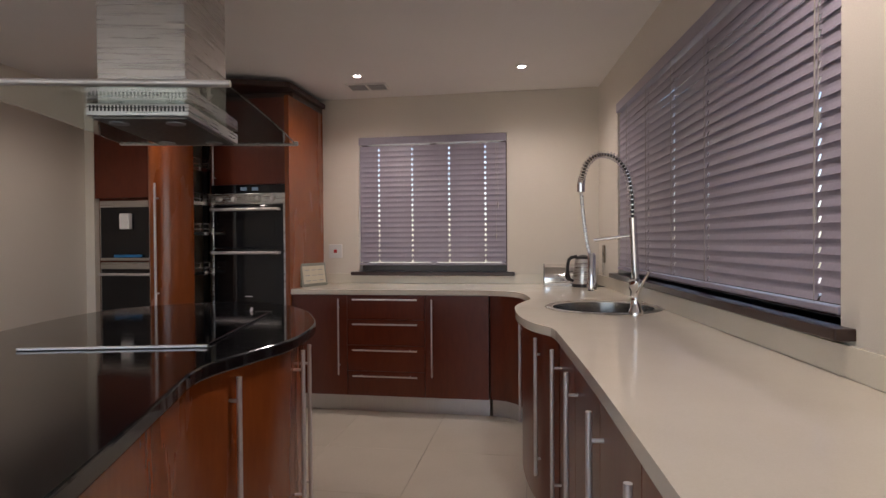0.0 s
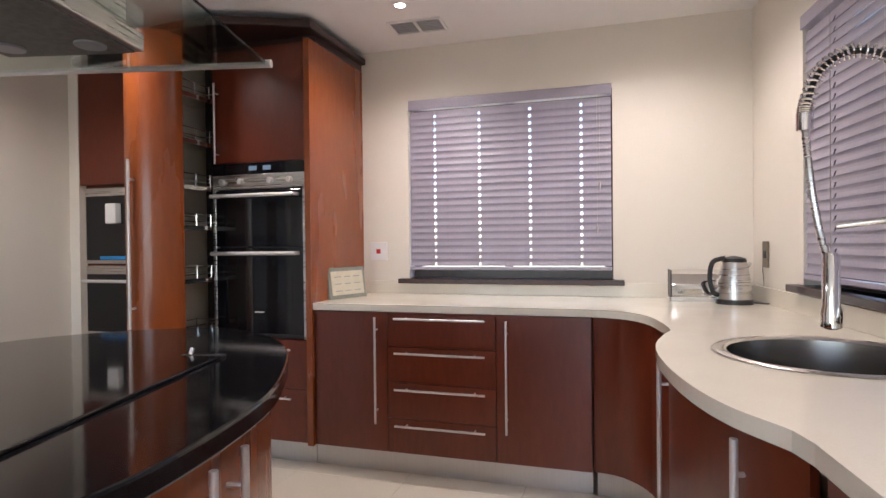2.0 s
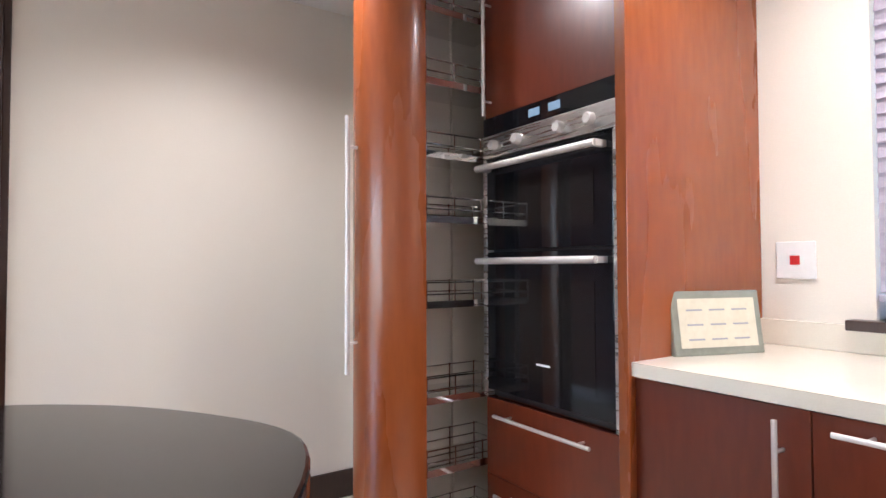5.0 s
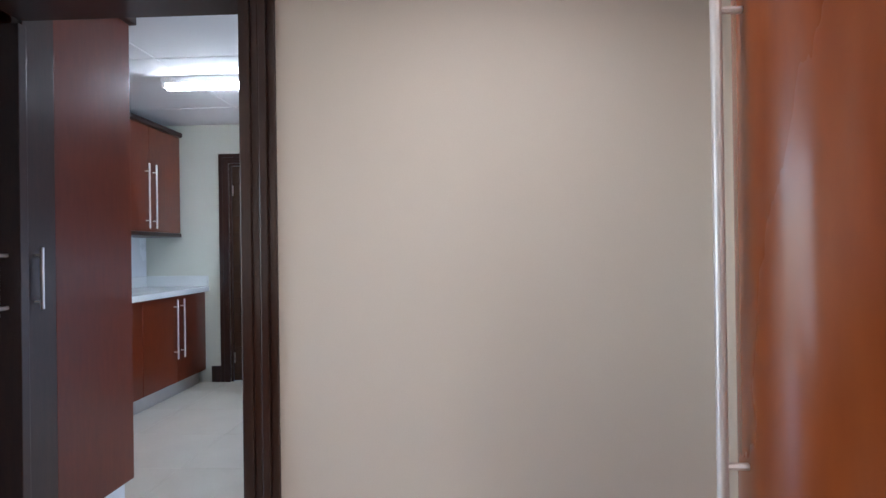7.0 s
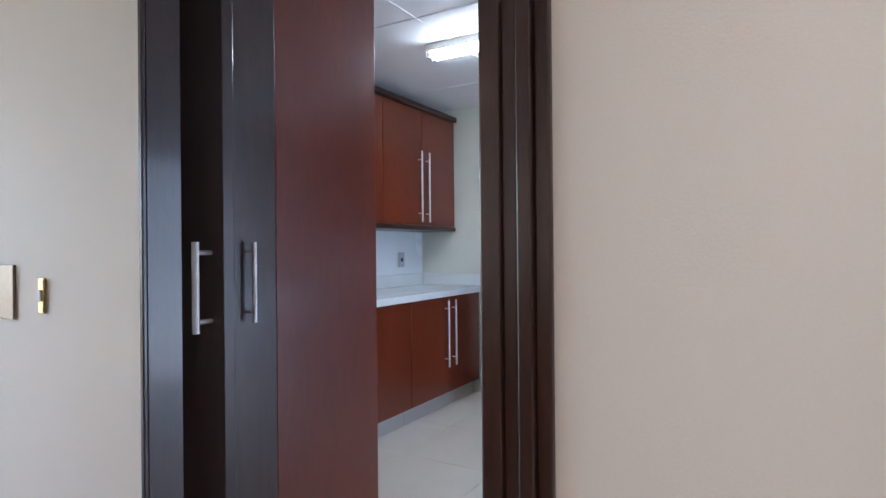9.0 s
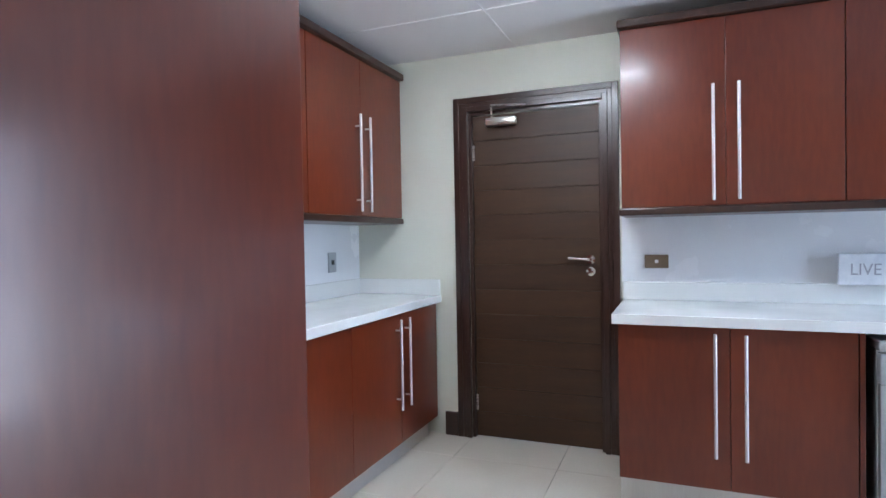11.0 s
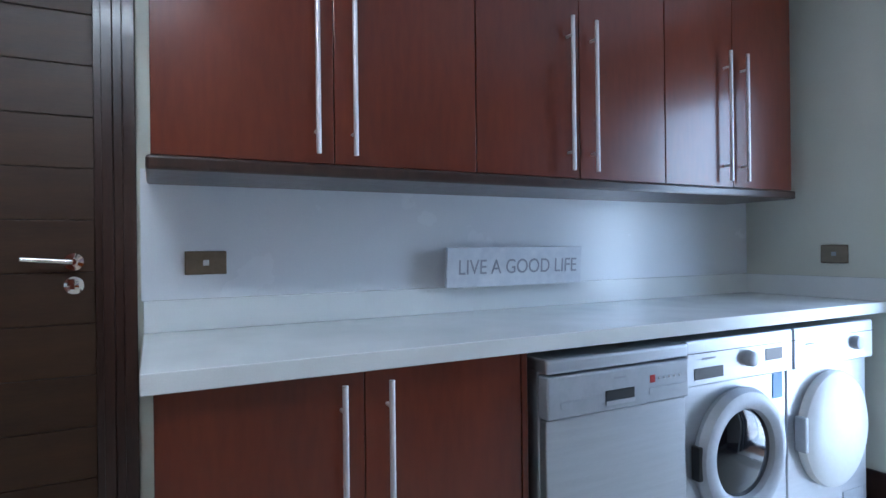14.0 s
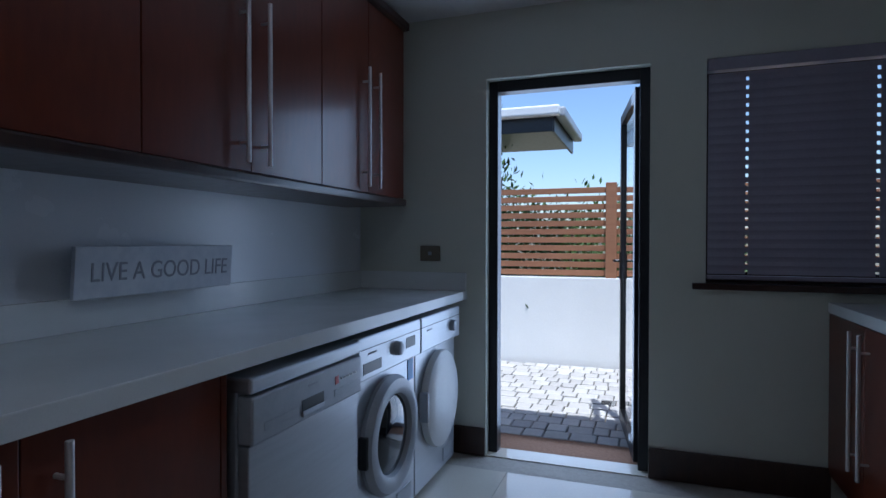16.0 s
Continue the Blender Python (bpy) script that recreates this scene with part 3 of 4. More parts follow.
# ovens in the tall housing
OX0, OX1 = -2.13, -1.535
u = thing("oven_housing", pose(OX0, FY, 0), "tall cherry oven housing with light end panel", "cabinet", "tall kitchen units")
W = OX1 - OX0
part("body", box(B(), 0.0, W - 0.002, 0.03, 0.60, 0.125, 2.30), CHERRY, u)
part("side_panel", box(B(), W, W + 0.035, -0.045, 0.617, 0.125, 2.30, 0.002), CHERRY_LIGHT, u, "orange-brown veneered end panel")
d = panel(u, 0.0, W, 1.66, 2.295)
handle(d, (0.035, -0.02, 1.66 + 0.0), (0.035, -0.02, 2.11), (0, -1, 0))
for z0, z1 in ((0.42, 0.685), (0.128, 0.42)):
    d = panel(u, 0.0, W, z0, z1, name="drawer")
    handle(d, (0.08, -0.02, z1 - 0.05), (0.50, -0.02, z1 - 0.05), (0, -1, 0))
plinth(u, 0, W)
u = thing("double_oven", pose(OX0, FY, 0.69), "built-in steel double oven with black glass doors", "oven", "built-in appliances")
part("body", box(B(), 0.004, W - 0.004, 0.0, 0.028, 0.0, 0.965), BLACK, u)
part("display_strip", box(B(), 0.002, W - 0.002, -0.03, 0.0, 0.905, 0.968, 0.002), BLACKGLASS, u)
for x in (0.24, 0.33):
    part("display", box(B(), x, x + 0.05, -0.0315, -0.0301, 0.925, 0.95), LCD, u)
part("control_panel", box(B(), 0.002, W - 0.002, -0.032, 0.0, 0.825, 0.904, 0.002), STEEL, u)
for x in (0.07, 0.19, 0.38, 0.50):
    part("knob", lathe(B(), [(0.018, 0), (0.018, 0.016), (0.014, 0.022)], 20, pose(x, -0.032, 0.865, 90)), BARS, u, "", True)
for z0, z1 in ((0.505, 0.815), (0.025, 0.497)):
    d = part("oven_door", box(B(), 0.022, W - 0.022, -0.03, -0.0005, z0, z1, 0.002), BLACKGLASS, u)
    part("door_window", box(B(), 0.09, W - 0.09, -0.0312, -0.0302, z0 + 0.06, z1 - 0.09), material("tinted_oven_window", (0.014, 0.013, 0.013), 0.05), d)
    bm = rod(B(), (0.02, -0.075, z1 - 0.03), (W - 0.045, -0.075, z1 - 0.03), 0.011)
    for x in (0.03, W - 0.06):
        box(bm, x, x + 0.018, -0.075, -0.031, z1 - 0.039, z1 - 0.021)
    part("oven_handle", bm, BARS, d, "thick satin bar handle", True)
for x in (0.001, W - 0.021):
    part("side_trim", box(B(), x, x + 0.02, -0.032, 0.0, 0.0, 0.824, 0.002), STEEL, u)
part("maker_badge", box(B(), W / 2 - 0.03, W / 2 + 0.03, -0.0325, -0.0313, 0.14, 0.146), WHITE, u)

# pull-out larder, open, with wire baskets
LX0, LX1 = -2.385, -2.13
u = thing("pull_out_larder", pose(LX0, FY, 0), "pulled-out larder with bowed cherry front and wire baskets", "larder", "tall kitchen units")
w, cx = 0.30, 0.131
pts = [(cx + w / 2 * math.sin(a), -0.30 - 0.16 * math.cos(a)) for a in np.linspace(-math.pi / 2, math.pi / 2, 25)]
bm = prism(B(), [(float(x), float(y)) for x, y in pts] + [(cx + w / 2, -0.285), (cx - w / 2, -0.285)], 0.14, 2.30)
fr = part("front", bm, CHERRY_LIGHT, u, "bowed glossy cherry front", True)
handle(fr, (cx, -0.46, 0.79), (cx, -0.46, 1.635), (0, -1, 0), 0.008, 0.035)
cx, w = 0.125, 0.225
part("side_panel", box(B(), 0.0, 0.008, -0.28, -0.003, 0.16, 2.28), WALL, u, "pale side panel")
part("upright", box(B(), cx - 0.03, cx + 0.03, -0.284, -0.26, 0.16, 2.28), BLACK, u)
part("upright", box(B(), cx - 0.02, cx + 0.02, 0.10, 0.13, 0.16, 2.28), BLACK, u)
bm = B()
zb = (0.20, 0.45, 0.69, 1.01, 1.30, 1.52, 1.77, 2.02)
box(bm, 0.03, w + 0.01, -0.255, 0.10, 0.0, 0.006)
for hgt in (0.035, 0.075):
    for a, b in (((0.03, -0.255), (w + 0.01, -0.255)), ((w + 0.01, -0.255), (w + 0.01, 0.10)), ((w + 0.01, 0.10), (0.03, 0.10)), ((0.03, 0.10), (0.03, -0.255))):
        rod(bm, (a[0], a[1], hgt), (b[0], b[1], hgt), 0.003, 6)
for k in range(4):
    for x in (0.03, w + 0.01):
        yy = -0.255 + 0.115 * k
        rod(bm, (x, yy, 0), (x, yy, 0.08), 0.0025, 6)
box(bm, w + 0.006, w + 0.012, -0.255, 0.10, -0.012, 0.012)
data = mesh("basket", bm, CHROME)
for z in zb:
    o = new("basket", data)
    o.parent, o.location = u, (0, 0, z)
tagged(o, "chromed wire basket")
u = thing("larder_niche", pose(LX0, FY, 0), "pale inside of the tall larder housing", "cabinet", "tall kitchen units")
part("side_panel", box(B(), 0.0, 0.018, 0.0, 0.60, 0.125, 2.30), WALL, u)
part("side_panel", box(B(), LX1 - LX0 - 0.018, LX1 - LX0 - 0.001, 0.0, 0.60, 0.125, 2.30), CHERRY, u)
part("back_panel", box(B(), 0.019, LX1 - LX0 - 0.019, 0.58, 0.60, 0.125, 2.30), WALL, u)
part("base_panel", box(B(), 0.019, LX1 - LX0 - 0.019, 0.03, 0.575, 0.125, 0.143), WALL, u)
plinth(u, 0, LX1 - LX0)
# coffee machine housing beside the wall
u = thing("appliance_housing", pose(-3.17, FY, 0), "tall cherry housing for coffee machine and oven", "cabinet", "tall kitchen units")
part("body", box(B(), 0.0, 0.783, 0.03, 0.60, 0.125, 2.30), CHERRY, u)
panel(u, 0.05, 0.785, 1.58, 2.295)
panel(u, 0.05, 0.785, 0.128, 0.655)
part("filler", box(B(), -0.029, 0.048, -0.022, 0.0285, 0.0, 2.30), WALL, u, "pale filler strip")
plinth(u, 0, 0.785)
for nm, z0, z1, lab in (("coffee_machine", 1.10, 1.56, "built-in black and steel coffee machine"), ("compact_oven", 0.665, 1.085, "built-in compact oven with black glass door")):
    u = thing(nm, pose(-3.125, FY, z0), lab, nm.split("_")[1], "built-in appliances")
    h = z1 - z0
    part("frame", box(B(), 0.05, 0.65, -0.022, 0.028, 0, h, 0.003), STEEL, u)
    part("front_glass", box(B(), 0.065, 0.635, -0.030, -0.0225, 0.02, h - 0.05, 0.002), BLACKGLASS, u)
    if nm == "coffee_machine":
        part("spout", box(B(), 0.26, 0.34, -0.075, -0.031, 0.24, 0.36, 0.006), WHITE, u)
        part("drip_tray", box(B(), 0.2, 0.42, -0.06, -0.031, 0.025, 0.045, 0.003), BLUE, u)
    else:
        part("oven_handle", rod(B(), (0.08, -0.07, h - 0.09), (0.60, -0.07, h - 0.09), 0.01), BARS, u, "", True)
        for x in (0.10, 0.58):
            part("handle_post", rod(B(), (x, -0.07, h - 0.09), (x, -0.029, h - 0.09), 0.006, 8), BARS, u)
# dark cornice over the tall units, bowed out over the larder
edge = curve([(-3.195, 3.37), (-2.9, 3.27), (-2.5, 3.14), (-2.2, 3.08), (-1.95, 3.09), (-1.72, 3.18), (-1.475, 3.30)], 8)
o = tagged(new("cornice", mesh("cornice", prism(B(), [(p.x, p.y) for p in edge] + [(-1.475, 3.985), (-3.195, 3.985)], 2.342, 2.385, 0.008), WENGE)), "dark bowed cornice on top of tall units", "cornice")
part("infill", box(B(), -3.17, -1.50, 3.40, 3.98, 2.3005, 2.3415), WENGE, o)

# ---- island with hood ----
right = curve([(-0.36, -1.6), (-0.20, -1.0), (-0.20, -0.5), (-0.31, -0.05), (-0.41, 0.25), (-0.53, 0.58), (-0.60, 0.80), (-0.575, 1.02), (-0.545, 1.25), (-0.60, 1.58), (-0.715, 1.84), (-0.87, 2.09), (-1.08, 2.29), (-1.32, 2.39), (-1.52, 2.32), (-1.72, 2.15), (-1.83, 1.92), (-1.80, 1.55), (-1.72, 1.2), (-1.72, 0.8), (-1.78, 0.2), (-1.75, -0.9), (-1.70, -1.6)], 6)
u = thing("kitchen_island", pose(0, 0, 0), "curved cherry kitchen island on a steel plinth", "island")
n = len(right) - 1
cuts = [0, 6 / 132, 18 / 132, 24 / 132, 43 / 132, 52 / 132, 60 / 132, 72 / 132, 84 / 132, 102 / 132, 120 / 132, 1]
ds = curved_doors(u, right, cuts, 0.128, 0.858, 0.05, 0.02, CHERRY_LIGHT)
body = offset(right, 0.072)
part("body", prism(B(), [(p.x, p.y) for p in body], 0.126, 0.857), CHERRY, u)
part("plinth", prism(B(), [(p.x, p.y) for p in offset(right, 0.12)], 0, 0.125), STEEL, u, "brushed steel plinth")
face = offset(right, 0.05)
for di, k in ((2, 22), (3, 41), (4, 51), (5, 53)):
    t = (face[k + 1] - face[k - 1]).normalized()
    upright(ds[di], face[k], (t.y, -t.x, 0), 0.22, 0.83)
top = tagged(new("island_worktop", mesh("island_worktop", prism(B(), [(p.x, p.y) for p in right], 0.8595, 0.9, 0.006), GRANITE)), "polished black granite island worktop", "worktop")
u = thing("glass_hob", pose(-0.752, 1.065, 0.9005, 0, 0, 13.5), "raised black glass hob with bright steel edge", "hob")
part("plate", box(B(), -0.57, 0.0, 0.0, 0.86, 0.002, 0.008, 0.002), BLACKGLASS, u)
part("seal", box(B(), -0.564, -0.006, 0.006, 0.854, 0, 0.0019), BLACK, u)
part("edge_strip", box(B(), -0.565, 0.008, -0.012, -0.001, 0.001, 0.009, 0.002), BARS, u, "bright steel edge strip")
k = part("corner_notch", box(B(), -0.115, 0.004, 0.862, 0.89, 0, 0.007, 0.002), BLACK, u)
part("peg", rod(B(), (-0.09, 0.878, 0.0075), (-0.086, 0.884, 0.024), 0.006, 10), BARS, k, "short bright peg", True)

u = thing("island_hood", pose(-1.13, 1.40, 0, 0, 0, 13.0), "island extractor hood with steel chimney and glass canopy", "cooker hood")
part("chimney", box(B(), -0.153, 0.15, -0.171, 0.28, 1.712, H - 0.001, 0.003), STEEL, u, "brushed steel chimney")
bm = B()
gx, gy, th = 0.40, 0.51, 0.008
rows = []
for k in range(17):
    y = -gy + 2 * gy * k / 16
    z = 1.702 - 0.008 * (y / gy) ** 2
    rows.append([bm.verts.new((x, y, zz)) for zz in (z, z + th) for x in (-gx, gx)])
for a, b in zip(rows, rows[1:]):
    bm.faces.new((a[0], b[0], b[1], a[1]))
    bm.faces.new((a[2], a[3], b[3], b[2]))
    bm.faces.new((a[0], a[2], b[2], b[0]))
    bm.faces.new((a[1], b[1], b[3], a[3]))
bm.faces.new((rows[0][0], rows[0][1], rows[0][3], rows[0][2]))
bm.faces.new((rows[-1][0], rows[-1][2], rows[-1][3], rows[-1][1]))
bmesh.ops.recalc_face_normals(bm, faces=bm.faces)
part("canopy", bm, GREENGLASS, u, "greenish curved glass canopy", True)
for y in (-gy - 0.008, gy + 0.008):
    part("edge_tube", rod(B(), (-gx - 0.01, y, 1.70), (gx + 0.01, y, 1.70), 0.011, 14), BARS, u, "satin steel tube", True)
part("filter_box", box(B(), -0.13, 0.205, -0.29, 0.26, 1.652, 1.694, 0.004), STEEL, u)
part("neck", box(B(), -0.12, 0.12, -0.15, 0.22, 1.6945, 1.7015), STEEL, u)
part("filter", box(B(), -0.115, 0.19, -0.275, 0.245, 1.646, 1.6515), material("grease_filter", (0.16, 0.16, 0.15), 0.5, 0.8, (0.24, 0.24, 0.23), 60), u)
for i in range(26):
    part("vent_slot", box(B(), -0.118 + i * 0.0121, -0.112 + i * 0.0121, -0.2915, -0.2902, 1.668, 1.687), BLACK, u)
for x, y in ((-0.06, -0.21), (0.13, -0.21), (-0.06, 0.18), (0.13, 0.18)):
    part("spotlight", lathe(B(), [(0.032, 1.6455), (0.032, 1.641), (0.02, 1.6405)][::-1], 18, Matrix.Translation((x, y, 0))), SILVERPL, u, "", True)

# ---- ceiling fittings ----
for sx, sy in ((-0.99, 3.355), (0.175, 3.35)):
    u = thing("downlight", pose(sx, sy, H), "recessed round ceiling downlight, lit", "downlight", "ceiling downlights")
    part("ring", lathe(B(), [(0.034, -0.001), (0.045, -0.001), (0.045, -0.005), (0.034, -0.007)], 24), WHITE, u, "", True)
    part("bulb", lathe(B(), [(0.031, -0.002), (0.031, -0.006), (0.015, -0.009)], 20), LIT, u, "glowing bulb", True)
u = thing("ceiling_vent", pose(-1.0, 3.65, H, 0, 0, 3), "white louvred ceiling air vent", "vent")
part("backing", box(B(), -0.145, 0.145, -0.085, 0.085, -0.003, -0.0005), BLACK, u)
for a in ((-0.155, 0.155, -0.095, -0.080), (-0.155, 0.155, 0.080, 0.095), (-0.155, -0.14, -0.08, 0.08), (0.14, 0.155, -0.08, 0.08), (-0.008, 0.008, -0.08, 0.08)):
    part("frame", box(B(), *a, -0.010, -0.0005), WHITE, u)
for s in (-1, 1):
    for k in range(6):
        part("slat", box(B(), min(0.01 * s, 0.138 * s), max(0.01 * s, 0.138 * s), -0.075 + k * 0.026, -0.062 + k * 0.026, -0.008, -0.0032), SILVERPL, u)

# ---- opening between kitchen and laundry ----
bm = B()
for i, (a, b, d) in enumerate(((0.0, 0.035, 0.028), (0.035, 0.060, 0.02), (0.060, 0.085, 0.026), (0.085, 0.11, 0.014))):
    box(bm, KX, KX + d, OY1 + a, OY1 + b, 0, OH + 0.11, 0.003)
structure("door_frame_right", bm, WENGE, "dark stained moulded door architrave", "door frame")
bm = box(B(), KX, KX + 0.026, OY0 - 0.022, OY1 - 0.001, OH + 0.0, OH + 0.11, 0.003)
box(bm, LX, KX - 0.001, OY0 - 0.02, OY1, OH, OH + 0.019)
structure("door_frame_head", bm, WENGE, "dark stained door head", "door frame")
structure("door_lining_right", box(B(), LX - 0.01, KX - 0.001, OY1, OY1 + 0.019, 0, OH), WENGE, "dark stained door lining", "door frame")
bm = box(B(), -3.29, KX - 0.001, OY0 - 0.019, OY0, 0, OH - 0.001)
box(bm, KX, KX + 0.012, OY0 - 0.014, OY0, 0, OH - 0.001, 0.003)
structure("door_lining_left", bm, WENGE, "dark glossy door lining", "door frame")
u = thing("sliding_door", pose(-3.455, 0.905, 0), "dark sliding door pushed back into its pocket", "door")
leaf = part("leaf", box(B(), -0.02, 0.02, -0.70, 0.0, 0.01, OH - 0.01, 0.003), WENGE, u)
handle(leaf, (0.02, -0.05, 0.985), (0.02, -0.05, 1.235), (1, 0, 0), 0.010, 0.05)
u = thing("tall_cabinet", pose(-3.50, 0.866, 0), "tall reddish cherry broom cabinet beside the door", "cabinet", "laundry cabinets")
part("body", box(B(), -0.685, -0.165, -1.37, 0, 0.105, 2.34, 0.002), CHERRY, u)
part("plinth", box(B(), -0.655, -0.165, -1.30, -0.03, 0, 0.104), SPLASH, u, "white plinth")
d = part("edge_panel", box(B(), -0.163, -0.001, -0.04, 0.002, 0.01, 2.34, 0.002), WENGE, u, "dark glossy edge panel")
handle(d, (-0.05, 0.002, 1.0), (-0.05, 0.002, 1.235), (0, 1, 0), 0.007, 0.03)
part("cornice", box(B(), -0.705, -0.001, -1.37, 0.03, 2.3405, 2.385, 0.006), WENGE, u, "dark cornice")
plate(pose(KX, 0.145, 1.095, 0, 0, 90), 0.31, 0.16, BRASS, "bronze wall switch plate", 0.02, BLACK)
u = thing("entry_button", pose(KX, 0.455, 1.09, 0, 0, 90), "small brass push button beside the door", "button")
part("plate", box(B(), -0.016, 0.016, -0.010, -0.0005, -0.05, 0.05, 0.004), material("polished_brass", (0.55, 0.42, 0.20), 0.25, 0.9), u)
part("button", box(B(), -0.007, 0.007, -0.015, -0.0101, -0.016, 0.016, 0.002), WHITE, u)


# ---- laundry: cabinets on the door wall ----
def base_pair(m, w, label, hz=(0.28, 0.825), mid=True, gap=0.055):
    r = thing("base_cabinet", m, label, "cabinet", "laundry cabinets")
    part("body", box(B(), 0.0, w, 0.002, 0.58, 0.125, 0.852), CHERRY, r)
    for a, b, hx in ((0, w / 2, w / 2 - gap), (w / 2, w, w / 2 + gap)):
        d = panel(r, a, b, 0.128, 0.85)
        handle(d, (hx, -0.02, hz[0]), (hx, -0.02, hz[1]), (0, -1, 0), 0.0075)
    part("plinth", box(B(), 0, w, 0.05, 0.065, 0, 0.124), PLINTH, r, "brushed steel plinth")
    return r


def wall_pair(m, w, label, depth=0.33, gap=0.055):
    r = thing("wall_cabinet", m, label, "cabinet", "laundry wall cabinets")
    part("body", box(B(), 0.0, w, 0.002, depth, 1.40, 2.30), CHERRY, r)
    for a, b, hx in ((0, w / 2, w / 2 - gap), (w / 2, w, w / 2 + gap)):
        d = panel(r, a, b, 1.40, 2.30)
        handle(d, (hx, -0.02, 1.425), (hx, -0.02, 1.975), (0, -1, 0), 0.0075)
    return r


FX, UX = -6.105, -6.375
RUN0 = 1.24
base_pair(pose(FX, RUN0, 0, 0, 0, 90), 0.94, "cherry double base cabinet beside the brown door", gap=0.06)
o = tagged(new("filler_panel", mesh("filler_panel", box(B(), DXW + 0.002, FX + 0.02, RUN0 + 0.943, RUN0 + 0.962, 0, 0.852), CHERRY)), "cherry end panel beside the dishwasher", "panel")
for k, w in enumerate((0.96, 0.873, 0.818)):
    wall_pair(pose(UX, RUN0 + (0, 0.962, 1.837)[k], 0, 0, 0, 90), w, "cherry double wall cabinet with long handles")
RE = RUN0 + 2.657
for nm, z0, z1, dx in (("light_rail", 1.362, 1.399, 0.012), ("cornice", 2.301, 2.345, 0.03)):
    tagged(new(nm, mesh(nm, box(B(), DXW + 0.002, UX + 0.02 + dx, RUN0 - 0.012, RE + 0.012, z0, z1, 0.008), WENGE)), "dark moulding along the wall cabinets", nm.replace("_", " "))
top = tagged(new("laundry_worktop", mesh("laundry_worktop", box(B(), DXW + 0.002, FX + 0.055, RUN0 - 0.025, LN - 0.002, 0.8535, 0.9, 0.003), QUARTZ_L)), "long white quartz laundry worktop", "worktop")
part("upstand", box(B(), DXW + 0.002, DXW + 0.02, RUN0 - 0.025, LN - 0.002, 0.9005, 1.0, 0.002), QUARTZ_L, top)
part("upstand", box(B(), DXW + 0.021, FX + 0.05, LN - 0.02, LN - 0.002, 0.9005, 1.0, 0.002), QUARTZ_L, top)
structure("splashback_west", box(B(), DXW, DXW + 0.006, RUN0 - 0.03, LN - 0.001, 1.0005, 1.41), SPLASH, "white splashback above the laundry worktop", "splashback")
plate(pose(DXW + 0.006, 1.395, 1.115, 0, 0, 90), 0.125, 0.075, BRASS, "bronze wall socket on the splashback", 0.018, WHITE, "wall_socket")
plate(pose(-6.27, LN, 1.105), 0.12, 0.085, BRASS, "bronze wall switch beside the glazed door", 0.02, SILVERPL)

# sign board with its words
u = thing("lettered_sign", pose(DXW + 0.058, 2.235, 1.001, 4, 0, 90), "pale marbled board lettered LIVE A GOOD LIFE", "sign")
part("board", box(B(), 0, 0.65, -0.012, 0.004, 0, 0.155, 0.002), MARBLE, u)
txt = bpy.data.curves.new("letters", "FONT")
txt.body, txt.size, txt.extrude, txt.align_x, txt.align_y = "LIVE A GOOD LIFE", 0.082, 0.0006, "CENTER", "CENTER"
tob = new("letters_source", txt)
dg = bpy.context.evaluated_depsgraph_get()
tm = bpy.data.meshes.new_from_object(tob.evaluated_get(dg))
bpy.data.objects.remove(tob)
tm.materials.clear()
tm.materials.append(INK)
o = new("letters", tm)
o.parent, o.matrix_basis = u, pose(0.335, -0.0132, 0.075, 90, 0, 0) @ Matrix.Diagonal((0.86, 1, 1, 1))
tagged(o, "thin grey lettering")


# ---- appliances ----
def appliance(name, y, w, label, category, mat, sx=0.97):
    r = thing(name, pose(FX + 0.02, y, 0, 0, 0, 90) @ Matrix.Diagonal((sx, 1, 0.975, 1)), label, category, "laundry appliances")
    part("body", box(B(), 0.003, w - 0.003, 0.0, 0.56, 0.03, 0.845, 0.006), mat, r)
    for x in (0.05, w - 0.05):
        for yy in (0.05, 0.5):
            part("foot", rod(B(), (x, yy, 0), (x, yy, 0.031), 0.018, 12), BLACK, r)
    return r


u = appliance("dishwasher", 2.235, 0.60, "silver freestanding dishwasher under the worktop", "dishwasher", STEEL_L)
part("lid", box(B(), 0.001, 0.599, -0.045, 0.50, 0.805, 0.848, 0.008), STEEL_L, u)
d = part("door", box(B(), 0.006, 0.594, -0.034, -0.001, 0.14, 0.668, 0.004), STEEL_L, u)
part("kick_panel", box(B(), 0.01, 0.59, -0.005, -0.001, 0.035, 0.13), SILVERPL, u)
c = part("control_panel", box(B(), 0.003, 0.597, -0.048, -0.001, 0.672, 0.798, 0.006), SILVERPL, u)
part("grip_recess", box(B(), 0.225, 0.345, -0.0495, -0.0481, 0.695, 0.735), BLACK, c)
part("grip_lip", box(B(), 0.225, 0.345, -0.053, -0.0496, 0.689, 0.703, 0.002), STEEL_L, c)
part("button_strip", box(B(), 0.05, 0.215, -0.0495, -0.0481, 0.70, 0.722, 0.001), SILVERPL, c)
part("button_strip", box(B(), 0.41, 0.58, -0.0495, -0.0481, 0.70, 0.722, 0.001), SILVERPL, c)
part("display", box(B(), 0.415, 0.437, -0.0495, -0.0481, 0.738, 0.763), RED, c)
part("maker_badge", box(B(), 0.26, 0.31, -0.0492, -0.0481, 0.768, 0.774), INK, c)
for k in range(5):
    part("button", lathe(B(), [(0.004, 0), (0.004, 0.002), (0.002, 0.003)], 10, pose(0.455 + k * 0.024, -0.048, 0.75, 90)), WHITE, c)


